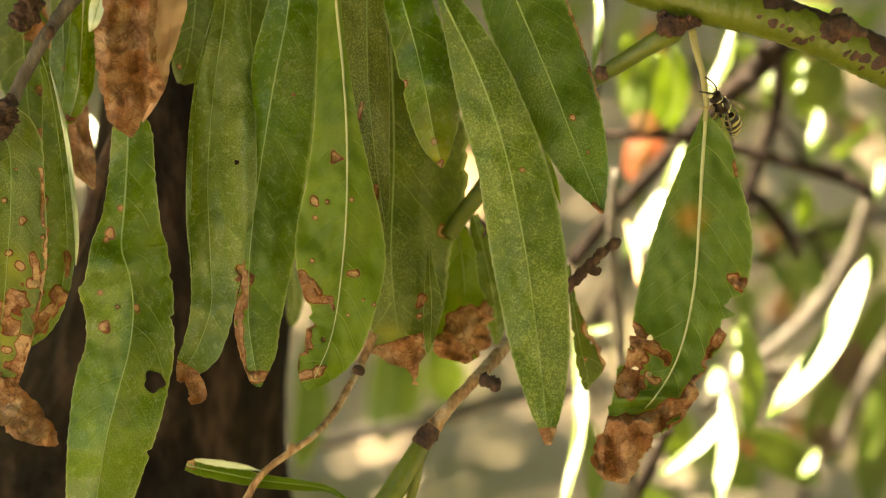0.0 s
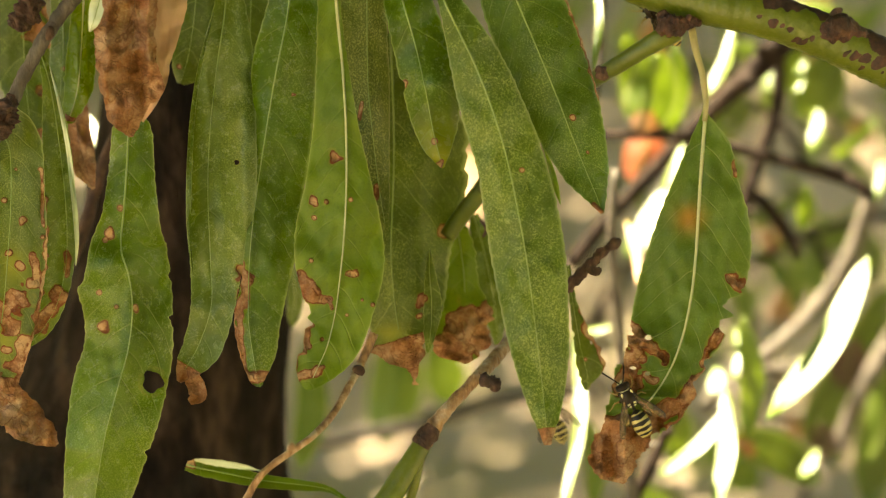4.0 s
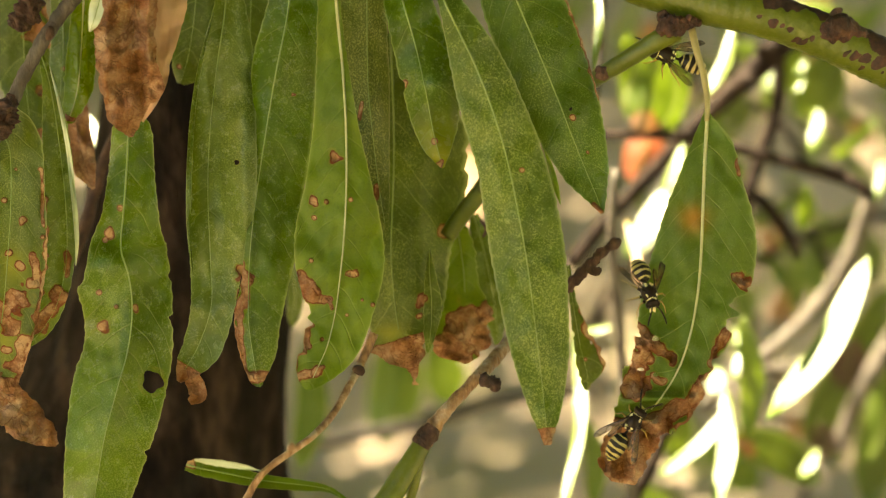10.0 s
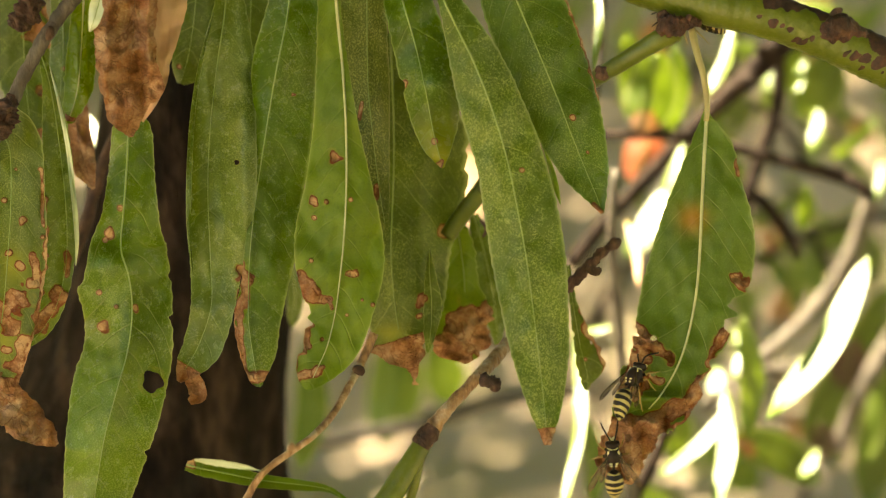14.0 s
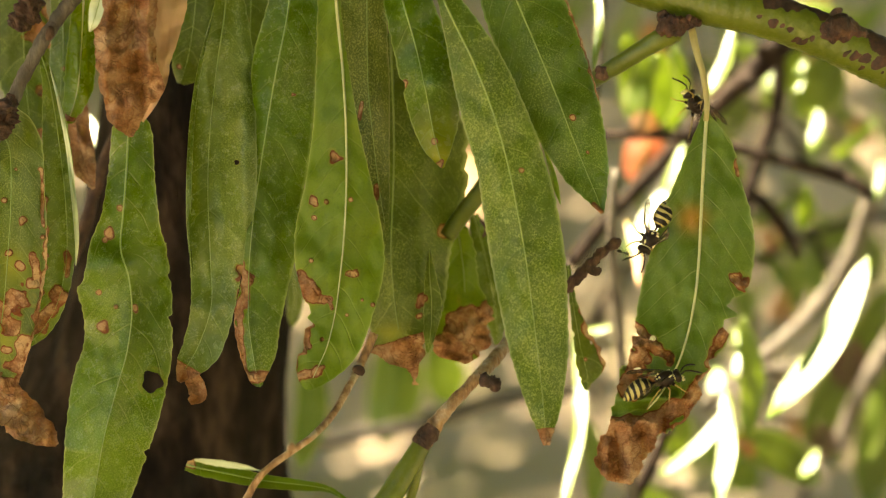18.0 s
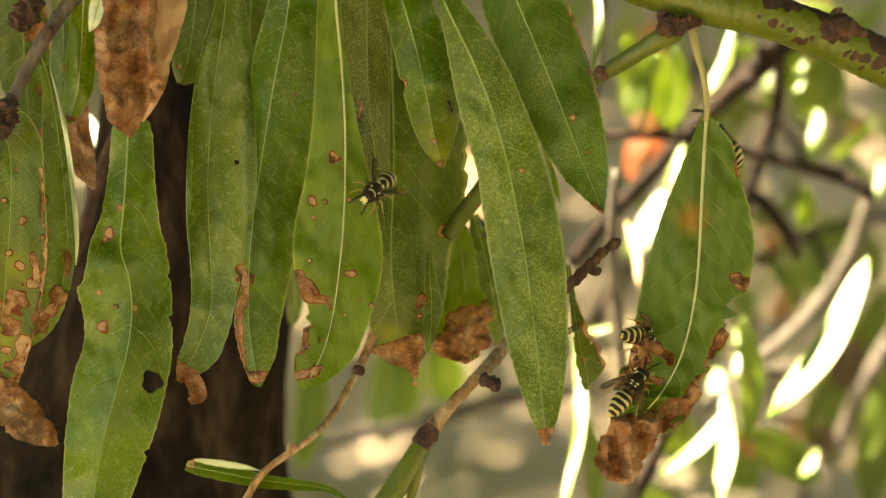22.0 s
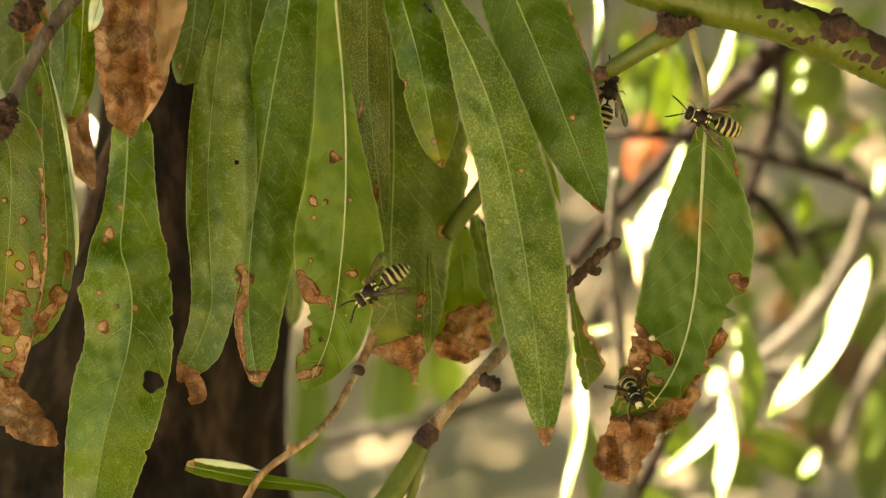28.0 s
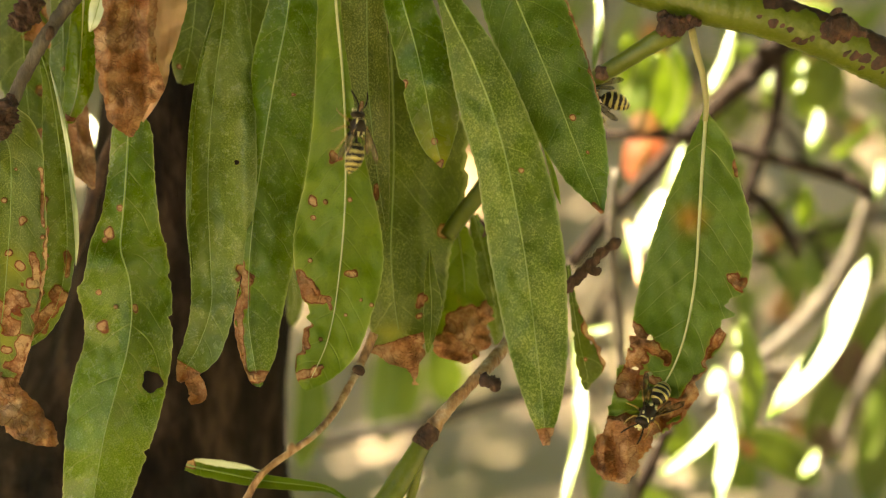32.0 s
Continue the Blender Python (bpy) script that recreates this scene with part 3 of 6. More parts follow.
# holes cut in the crown so sun hits chosen spots: plan place and radius in metres
foliage_ring()
SUN_HOLES = [(1448, 600, 11.2, 0.06), (1400, 670, 10.2, 0.055), (1500, 520, 12.3, 0.05), (1278, 740, 13.2, 0.04), (1270, 830, 11.7, 0.05), (1232, 780, 12.8, 0.035), (1265, 672, 15, 0.02), (1430, 820, 15, 0.025), (1192, 300, 14, 0.03), (1142, 395, 24.8, 0.07),
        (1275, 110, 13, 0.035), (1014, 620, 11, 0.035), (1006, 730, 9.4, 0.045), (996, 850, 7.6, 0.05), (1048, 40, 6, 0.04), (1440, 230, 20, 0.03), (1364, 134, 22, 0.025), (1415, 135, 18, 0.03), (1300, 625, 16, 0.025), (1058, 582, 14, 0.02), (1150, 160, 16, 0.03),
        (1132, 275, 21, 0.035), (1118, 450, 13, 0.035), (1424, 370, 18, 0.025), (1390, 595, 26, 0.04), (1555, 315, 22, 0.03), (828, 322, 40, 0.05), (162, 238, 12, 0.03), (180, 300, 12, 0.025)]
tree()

# ---- hanging leaves in the foreground ----
def hang(rows, *rest, **more):
    return leaf([(x, y, d * 2.0, lw, rw) for x, y, d, lw, rw in rows], *rest, **more)



hang([(-14, 225, 0.2, 40, 55), (16, 260, 0.1, 50, 58), (20, 350, 0.0, 70, 60), (14, 450, 0.0, 80, 70), (4, 560, 0.1, 70, 62), (-14, 650, 0.3, 40, 54), (-30, 720, 0.5, 10, 40)],
     "green hanging leaf with rusty brown blotches along its margin", LEAF_DARK, VEIN_GREEN, fold=-0.3, seed=2, cross=40,
     dry=[(72, 300, 4), (77, 330, 3), (76, 420, 5), (78, 450, 4), (28, 300, 3), (40, 393, 7), (18, 448, 7), (36, 470, 9), (8, 355, 5), (36, 530, 22), (58, 500, 14), (20, 575, 18), (2, 545, 20), (45, 600, 10), (30, 650, 16), (74, 300, 76, 400, 3), (60, 455, 66, 500, 7), (40, 610, 36, 660, 9), (14, 620, 8)],
     edges=[(1, 0.35, 0.95, 7), (0, 0.88, 1.0, 6)], gold=[(24, 470, 20, 30), (10, 600, 24, 30)], bleach_sheen=[(20, 330, 40, 90)])
hang([(70, 90, 0.3, 3, 3), (88, 150, 0.25, 14, 12), (104, 250, 0.2, 30, 20), (116, 360, 0.15, 38, 18), (118, 450, 0.15, 40, 16), (104, 530, 0.2, 36, 14), (78, 580, 0.2, 26, 14), (46, 616, 0.2, 3, 3)],
     "narrow folded green leaf with a pale margin and dead brown fold", LEAF_GREY, fold=-0.5, twist=0.5, seed=3, rib=2.5,
     dry=[(66, 480, 56, 590, 9), (68, 578, 106, 528, 13), (90, 520, 104, 512, 8), (120, 452, 122, 482, 7)], edges=[(-1, 0.45, 0.98, 6)])
hang([(88, 118, 0.1, 1, 1), (104, 180, -0.2, 3, 3), (120, 260, -0.2, 4, 4), (130, 340, -0.2, 5, 4), (136, 420, -0.2, 4, 4), (134, 470, 0.0, 1, 1)],
     "pale upturned margin of a narrow folded leaf", SILVER, seed=34, rib=0, teeth=0.6, cross=8, fold=-0.6, twist=0.6)
hang([(-60, 640, 0.6, 12, 12), (-10, 690, 0.4, 40, 36), (45, 735, 0.3, 42, 30), (80, 765, 0.2, 28, 18), (101, 788, 0.2, 4, 3)],
     "shrivelled brown dead leaf tip", LEAF_FACE, VEIN_DEAD, fold=-0.3, twist=0.3, seed=4, dry=[(20, 720, 260)], rib=2, crinkle=0.2, ragged=(0.0, 7))
hang([(40, -60, 1.2, 20, 20), (40, 30, 1.2, 55, 45), (45, 130, 1.2, 50, 48), (52, 210, 1.1, 30, 40), (62, 250, 1.0, 6, 16)],
     "dark green leaf with ragged brown margin", LEAF_DARK, seed=5, dry=[(60, 60, 22), (75, 160, 10)], edges=[(1, 0.2, 1.0, 7), (0, 0.93, 1.0, 5)], ragged=(0.3, 8))
hang([(100, -40, 0.8, 12, 10), (112, 60, 0.8, 22, 24), (108, 150, 0.8, 22, 26), (100, 215, 0.8, 8, 12)],
     "small dull green leaf beside the grey twig", LEAF_GREY, seed=6, dry=[(112, 122, 4)])
hang([(150, -50, 0.5, 16, 16), (146, 40, 0.5, 22, 22), (142, 110, 0.45, 26, 28), (136, 165, 0.4, 24, 26), (124, 205, 0.4, 14, 12), (116, 218, 0.4, 2, 2)],
     "bright yellowish green young leaf", LEAF_YOUNG, seed=7, dry=[(112, 206, 130, 212, 5)], rib=4, vein=VEIN, waves=[(138, 120, 8, 60, -0.3), (156, 90, 8, 70, 0.25)], bleach_sheen=[(130, 170, 20, 40)], ragged=(0.6, 5))
hang([(140, 180, 1.2, 8, 14), (138, 240, 1.2, 20, 24), (150, 290, 1.1, 26, 20), (166, 335, 1.0, 3, 3)],
     "small curled dead leaf, orange brown", LEAF_FACE, VEIN_DEAD, fold=-0.4, seed=8, dry=[(140, 250, 240)], rib=2)
hang([(240, -70, -0.3, 50, 40), (238, 10, -0.3, 68, 40), (234, 90, -0.35, 68, 42), (228, 150, -0.3, 54, 60), (226, 200, -0.25, 38, 34), (232, 243, -0.2, 4, 4)],
     "large dead leaf, crumpled and orange brown", LEAF_FACE, VEIN_DEAD, fold=-0.35, wave=0.14, teeth=1.5, seed=9, dry=[(230, 90, 420)], crinkle=0.15, rib=1.2, ragged=(0.0, 6), cross=48, step=2.8, waves=[(190, 60, 14, 80, -0.4), (262, 40, 10, 90, -0.45), (215, 130, 40, 9, -0.25), (205, 195, 12, 30, -0.35), (250, 170, 10, 40, 0.3), (186, 160, 9, 24, -0.4), (240, 20, 14, 14, -0.3)])
hang([(350, -70, 0.9, 30, 30), (345, 20, 0.9, 45, 46), (335, 90, 0.9, 34, 44), (325, 130, 0.9, 20, 30), (318, 148, 0.9, 6, 8)],
     "green leaf tip behind the dead leaf", LEAF_DARK, seed=10, dry=[(317, 118, 5)])
# the silvery shine on this leaf base is put in as pale colour
hang([(182, -30, -0.45, 10, 12), (174, 10, -0.45, 15, 12), (165, 40, -0.45, 9, 10), (159, 56, -0.4, 2, 2)], "pale shiny upturned leaf base", SILVER, seed=12, rib=2, fold=-0.4, teeth=0.8)
hang([(302, -60, -0.02, 26, 28), (306, 0, -0.02, 30, 26), (298, 60, -0.06, 26, 20), (290, 110, -0.2, 14, 12), (286, 145, -0.3, 9, 10), (272, 182, -0.35, 5, 6), (252, 216, -0.3, 2, 2)],
     "curled pale tan dead leaf margin", TAN, seed=13, dry=[(290, 60, 260)], fold=-0.3, rib=0, crinkle=0.05)
# upper left pale zone stands for sheen; the lower ones are stippling
holed_leaf = hang([(232, 190, 0.1, 10, 12), (228, 225, 0.1, 28, 40), (224, 300, 0.05, 32, 50), (218, 380, 0.0, 38, 64), (214, 440, 0.0, 58, 82), (228, 490, -0.05, 92, 74), (234, 550, -0.1, 88, 72),
      (226, 620, -0.1, 78, 80), (207, 690, -0.05, 80, 86), (186, 770, 0.0, 70, 84), (172, 850, 0.05, 60, 70), (160, 930, 0.1, 50, 54)],
     "large green leaf with a round hole and small rust spots", LEAF_FACE, fold=0.55, twist=0.0, wave=0.22, seed=14, cross=52, step=2.8,
     dry=[(182, 578, 10), (175, 518, 5), (206, 543, 4), (238, 547, 7), (212, 368, 6), (196, 412, 9), (186, 425, 5)], holes=[(270, 676, 18, 19)], bites=[(1, 0.41, 0.43, 6), (1, 0.49, 0.515, 9), (1, 0.795, 0.815, 6)], rib=4.0, bleach_sheen=[(185, 545, 45, 70), (185, 800, 75, 120), (240, 760, 40, 90)], waves=[(180, 470, 60, 40, -0.35), (270, 560, 40, 120, 0.25), (150, 640, 40, 60, 0.3), (170, 760, 50, 90, -0.3)])
# the long pale band right of the midrib stands for sheen
hang([(403, -60, 0.3, 10, 14), (398, 20, 0.3, 22, 40), (384, 120, 0.3, 32, 68), (372, 230, 0.25, 36, 82), (368, 340, 0.2, 36, 86), (372, 450, 0.2, 37, 64), (374, 540, 0.2, 36, 42), (352, 610, 0.2, 28, 42), (330, 650, 0.2, 20, 26), (316, 676, 0.2, 4, 5)],
     "greyish green hanging leaf with a curled tip", LEAF_GREY, fold=-0.5, twist=0.1, wave=0.14, seed=15, holes=[(419, 288, 4.5, 5)], cross=56, step=2.6, dry=[(322, 672, 16), (425, 480, 14), (428, 520, 10)], edges=[(0, 0.955, 1.0, 5)], bleach_sheen=[(420, 300, 30, 200)], waves=[(430, 250, 26, 200, -0.5), (350, 200, 14, 200, 0.25)])
hang([(378, 20, 0.1, 1, 1), (356, 110, 0.1, 4, 3), (342, 200, 0.08, 5, 4), (336, 300, 0.05, 6, 4), (335, 400, 0.05, 5, 3), (340, 480, 0.05, 1, 1)],
     "pale rolled margin of a hanging leaf", LEAF_GREY, seed=36, rib=0, teeth=0.6, cross=8, fold=-0.5, twist=0.4)
hang([(330, 655, 0.3, 10, 14), (345, 680, 0.2, 16, 16), (352, 700, 0.1, 18, 14), (335, 712, 0.0, 6, 6)], "curled brown dead leaf end", LEAF_FACE, fold=-0.6, seed=16, dry=[(340, 685, 180)], rib=0, crinkle=0.05)
# the upper pale zone is sheen put into the colour
hang([(518, -60, -0.1, 30, 46), (508, 30, -0.1, 40, 60), (488, 130, -0.1, 44, 74), (468, 250, -0.1, 18, 84), (453, 350, -0.1, 10, 82), (444, 430, -0.1, 10, 84), (440, 500, -0.1, 14, 72), (440, 570, -0.1, 26, 58), (448, 630, -0.1, 22, 42), (456, 672, -0.1, 14, 16), (462, 684, -0.1, 3, 3)],
     "smooth green hanging leaf with a browned tip", LEAF_DEEP, fold=0.55, twist=-0.15, wave=0.10, seed=17, dry=[(520, 168, 4), (412, 446, 436, 492, 10), (436, 492, 424, 560, 9), (424, 560, 430, 640, 6), (440, 668, 474, 664, 9)], edges=[(-1, 0.80, 1.0, 5)], rib=3.4, bleach_sheen=[(470, 640, 40, 60), (520, 150, 30, 90)])
mid_leaf = hang([(590, -60, -0.35, 24, 8), (597, 30, -0.35, 36, 8), (606, 120, -0.35, 47, 11), (612, 220, -0.35, 58, 22), (613, 320, -0.35, 72, 44), (610, 400, -0.35, 86, 66), (604, 470, -0.35, 83, 76), (594, 550, -0.35, 56, 66), (580, 610, -0.35, 44, 56), (562, 652, -0.35, 40, 36), (548, 680, -0.35, 24, 14), (542, 690, -0.35, 6, 4)],
     "pale green leaf underside with a white midrib and brown-rimmed spots", LEAF_PALE, VEIN, fold=0.25, wave=0.09, seed=18, rib=5.5, teeth=1.6,
     dry=[(592, 279, 12), (556, 357, 10), (577, 358, 5), (556, 386, 5), (621, 354, 4), (551, 461, 4), (626, 482, 10), (641, 531, 3), (570, 601, 4), (614, 558, 3), (660, 540, 4), (534, 486, 548, 526, 11), (546, 528, 582, 530, 7), (580, 530, 586, 546, 4), (552, 505, 562, 515, 6), (540, 590, 544, 612, 9), (516, 672, 560, 656, 10), (558, 656, 572, 650, 4)],
     bites=[(-1, 0.79, 0.86, 12), (-1, 0.90, 0.93, 8)], edges=[(-1, 0.83, 1.0, 5)], cross=64, step=2.6)
hang([(650, -60, 0.25, 50, 34), (650, 60, 0.25, 50, 36), (652, 160, 0.25, 46, 38), (662, 260, 0.25, 40, 28), (672, 340, 0.25, 26, 18), (684, 410, 0.25, 4, 4)],
     "dull olive leaf with fine pale mottling", LEAF_OLIVE, fold=0.45, wave=0.12, seed=19, dry=[(668, 330, 664, 350, 5), (640, 180, 636, 210, 3)], rib=3, bleach_sheen=[(640, 220, 40, 260)])
hang([(690, 60, 0.7, 6, 8), (694, 130, 0.7, 20, 60), (697, 220, 0.7, 26, 126), (697, 300, 0.7, 26, 134), (694, 380, 0.7, 24, 117), (692, 450, 0.7, 30, 106), (698, 530, 0.7, 44, 92), (706, 585, 0.7, 54, 72), (714, 612, 0.65, 50, 46), (726, 640, 0.6, 20, 22), (731, 660, 0.55, 5, 8), (733, 682, 0.5, 2, 3)],
     "broad dull green leaf with a ragged dead end", LEAF_DARK, VEIN_GREEN, rib_end=0.84, fold=0.3, wave=0.16, seed=20, rib=5, dry=[(788, 410, 12), (752, 530, 15), (770, 545, 9), (742, 560, 6)], edges=[(0, 0.86, 1.0, 5)], bites=[(1, 0.30, 0.40, 9)], teeth=4, ragged=(0.75, 14), bleach_sheen=[(730, 260, 30, 60), (700, 480, 40, 70)], gold=[(690, 590, 30, 20)], waves=[(740, 480, 30, 120, -0.3), (790, 360, 30, 90, 0.3)])
hang([(803, 380, 1.1, 4, 6), (814, 430, 1.1, 26, 24), (822, 500, 1.1, 44, 26), (822, 560, 1.0, 48, 46), (815, 610, 0.9, 60, 52), (808, 640, 0.9, 30, 14)],
     "green leaf with a crumpled brown dead lower half", LEAF_PALE, seed=21, fold=0.1, wave=0.14, dry=[(840, 580, 46), (805, 610, 36), (770, 620, 30), (855, 610, 30)], crinkle=0.2, teeth=5, rib=3, rib_end=0.55, vein=VEIN_GREEN, ragged=(0.5, 18))
hang([(760, 440, 0.55, 1, 1), (760, 480, 0.5, 8, 10), (764, 540, 0.45, 14, 18), (762, 590, 0.4, 12, 10), (756, 624, 0.4, 2, 2)], "small green leaf tip before the dead margin", LEAF_DARK, seed=22, rib=2, dry=[(748, 530, 10)])
hang([(700, -60, -0.2, 26, 30), (712, 0, -0.2, 34, 50), (735, 80, -0.2, 40, 56), (753, 160, -0.2, 40, 60), (766, 230, -0.2, 32, 46), (776, 270, -0.2, 20, 24), (784, 298, -0.2, 2, 2)],
     "fresh green leaf with a brown speck near its tip", LEAF_DEEP, fold=0.4, wave=0.1, seed=23, dry=[(770, 250, 6), (716, 147, 7), (780, 292, 8)], bites=[(-1, 0.53, 0.60, 9)], rib=3.6, gold=[(778, 275, 40, 60)], bleach_sheen=[(750, 150, 50, 40)], waves=[(760, 150, 40, 40, -0.25)])
long_leaf = hang([(766, -60, -0.5, 8, 10), (790, 10, -0.5, 14, 30), (836, 105, -0.5, 42, 48), (870, 190, -0.5, 56, 56), (897, 280, -0.5, 56, 64), (916, 370, -0.5, 60, 70), (932, 460, -0.5, 62, 70), (944, 550, -0.5, 56, 63), (955, 640, -0.5, 46, 52), (963, 715, -0.5, 30, 34), (967, 760, -0.5, 15, 17), (969, 788, -0.5, 6, 6)],
     "long narrow green leaf, finely speckled, with a brown tip", LEAF_SPECK, fold=0.38, twist=0.06, wave=0.08, seed=24, dry=[(924, 301, 5), (968, 784, 16)], edges=[(0, 0.965, 1.0, 4)], rib=4.4, vein=VEIN_GREEN, bleach_sheen=[(890, 250, 60, 160), (960, 600, 50, 160)])
hang([(962, 262, -0.3, 1, 1), (974, 295, -0.3, 5, 5), (984, 330, -0.3, 6, 5), (992, 362, -0.3, 1, 1)], "sliver of a pale leaf edge between two leaves", LEAF_PALE, seed=33, rib=0, teeth=0, cross=8)
hang([(892, -70, -0.1, 40, 60), (910, -10, -0.1, 62, 82), (948, 80, -0.1, 68, 80), (985, 170, -0.1, 66, 72), (1012, 240, -0.1, 56, 60), (1038, 305, -0.1, 40, 42), (1056, 348, -0.1, 20, 20), (1066, 378, -0.1, 3, 3)],
     "broad green leaf with a nibbled brown margin", LEAF_COOL, fold=0.30, twist=0.15, wave=0.10, seed=25, dry=[(1040, 270, 4), (1066, 376, 1050, 362, 4), (1014, 208, 6)], edges=[(1, 0.12, 0.62, 3.5)], teeth=3.2, rib=3.8, bleach_sheen=[(1020, 270, 60, 60), (960, 130, 30, 90)])
hang([(1005, 470, 0.8, 4, 4), (1013, 530, 0.8, 6, 7), (1021, 580, 0.8, 9, 18), (1030, 628, 0.8, 11, 32), (1038, 654, 0.8, 14, 32), (1039, 674, 0.8, 11, 10), (1038, 690, 0.8, 2, 2)],
     "small green leaf piece with brown eaten margin", LEAF_DARK, seed=26, dry=[(1036, 580, 1056, 612, 8), (1058, 620, 1066, 640, 4), (1036, 636, 4)], edges=[(1, 0.3, 0.9, 4)], teeth=6, rib=2, ragged=(0.4, 7), holes=[(1046, 607, 3, 4)])
hang([(838, 380, 1.7, 8, 8), (858, 450, 1.7, 24, 26), (874, 530, 1.7, 24, 24), (882, 610, 1.7, 8, 8)], "pale green leaf further back", LEAF_GREY, seed=27, rib=3)
# level leaf in the sun: its brightness is a paler leaf tone
hang([(330, 822, -0.5, 10, 6), (350, 828, -0.52, 13, 16), (400, 838, -0.55, 14, 16), (460, 850, -0.58, 14, 12), (530, 858, -0.55, 11, 9), (580, 866, -0.5, 6, 6), (615, 886, -0.45, 3, 3)],
     "narrow pale green leaf lying level with a curled edge", LEAF_PALE, fold=-0.4, twist=0.8, seed=28, rib=3, dry=[(333, 822, 8)])
# its sunlit top edge, put in as a pale strip
hang([(344, 814, -0.72, 2, 2), (365, 817, -0.74, 5, 5), (400, 822, -0.76, 6, 6), (430, 827, -0.74, 4, 5), (462, 834, -0.7, 1, 1)],
     "pale curled saw-toothed margin of a level leaf", SILVER, seed=35, rib=0, teeth=5, cross=8, fold=-0.4, twist=0.3)
hang([(446, -60, 1.0, 30, 30), (444, 10, 1.0, 28, 34), (442, 60, 1.0, 18, 24), (436, 95, 1.0, 3, 4)], "dark green leaf tip in the gap", LEAF_DARK, seed=29, dry=[(430, 40, 9)])
hang([(462, 40, 1.6, 6, 8), (460, 85, 1.6, 18, 16), (456, 122, 1.6, 3, 3)], "grey withered leaf scrap", LEAF_GREY, seed=30)

# the single leaf on which the wasps feed; it swings on its petiole
PIVOT = (1226, 56, -0.1)
feeding_leaf = leaf(
    [(1250, 185, -0.1, 3, 3), (1249, 205, -0.1, 8, 8), (1246, 250, -0.1, 24, 48), (1242, 310, -0.1, 44, 66), (1238, 380, -0.1, 68, 90), (1234, 450, -0.1, 86, 98), (1227, 520, -0.1, 98, 88), (1213, 590, -0.1, 96, 70),
     (1192, 650, -0.15, 90, 54), (1160, 702, -0.22, 80, 62), (1128, 738, -0.34, 56, 50), (1104, 780, -0.30, 46, 42), (1088, 824, -0.22, 42, 38), (1082, 852, -0.2, 18, 24)],
    "green leaf with a torn margin and shrivelled brown end", LEAF_FEED, VEIN, fold=0.06, twist=-0.05, wave=0.09, seed=31, rib=7.5, rib_end=0.80, teeth=2.6, pivot=PIVOT,
    stalk=[(1224, 50, -0.05), (1232, 90, -0.1), (1243, 130, -0.1), (1250, 180, -0.1), (1248, 215, -0.1)],
    backglow=(1222, 388, 24), dry=[(1303, 290, 1306, 308, 7), (1300, 492, 1316, 506, 12), (1122, 592, 1146, 606, 18), (1150, 606, 1178, 634, 9), (1128, 626, 1108, 645, 16), (1118, 655, 1096, 690, 15), (1128, 680, 1112, 690, 13), (1146, 664, 1162, 674, 6),
         (1240, 684, 1200, 720, 16), (1200, 716, 1150, 744, 15), (1150, 738, 1096, 752, 12), (1084, 752, 1074, 745, 7), (1276, 588, 1250, 640, 9), (1090, 800, 60), (1120, 790, 50), (1084, 845, 40), (1150, 770, 34)],
    holes=[(1151, 598, 6, 5), (1124, 652, 7, 3), (1150, 662, 5, 4)], bites=[(1, 0.448, 0.462, 8), (1, 0.462, 0.512, 24), (1, 0.512, 0.56, 20), (1, 0.60, 0.64, 8), (1, 0.66, 0.69, 8), (-1, 0.60, 0.63, 12)], edges=[(1, 0.60, 0.8, 6)],
    waves=[(1165, 705, 50, 14, -0.3), (1150, 728, 60, 12, 0.3), (1112, 800, 10, 50, -0.4), (1090, 805, 9, 50, 0.25), (1068, 810, 8, 50, -0.35), (1132, 790, 9, 40, 0.2), (1190, 722, 12, 12, -0.3), (1215, 700, 10, 12, 0.3), (1110, 630, 9, 30, 0.15), (1125, 612, 8, 20, -0.2)], crinkle=0.24, cross=64, step=2.4, ragged=(0.6, 10))


# ---- twigs ----
def twig(name, place, label, category="branch"):
    return empty(name, at(*place), label, category)


# scabs of dead bark on the branch: place and radius
SCABS = ((1425, 70, 10), (1414, 64, 7), (1438, 62, 6), (1368, 34, 7), (1384, 38, 5), (1398, 44, 8), (1498, 86, 6), (1512, 92, 9), (1530, 97, 12), (1552, 102, 13), (1531, 114, 4), (1556, 142, 6), (1563, 122, 5), (1345, 22, 6))


def scabs(x, y, up):
    """How dead the branch's bark is: scaling along its top, and scattered scabs below."""
    here = y - up * 39
    top = max(0.0, min(1.0, (x - 1325) / 30)) * max(0.0, min(1.0, (up - 0.40 + 0.45 * noise.noise(Vector((x * 0.022, 3.1, 0.0))) + 0.3 * noise.noise(Vector((x * 0.07, 7.7, 0.0)))) * 2.6))
    end = max(0.0, min(1.0, (x - 1500) / 40)) * max(0.0, min(1.0, (up - 0.1) * 2.0))
    wx, wy = 9 * noise.noise(Vector((x * 0.06, here * 0.06, 1.0))), 7 * noise.noise(Vector((x * 0.06, here * 0.06, 9.0)))
    near = max(max(0.0, min(1.0, 0.5 + (r * 0.8 - math.hypot(x - bx + wx, here - by + wy)) / (1.2 * r))) for bx, by, r in SCABS)
    return max(top, end, near) * 0.9 + 0.04


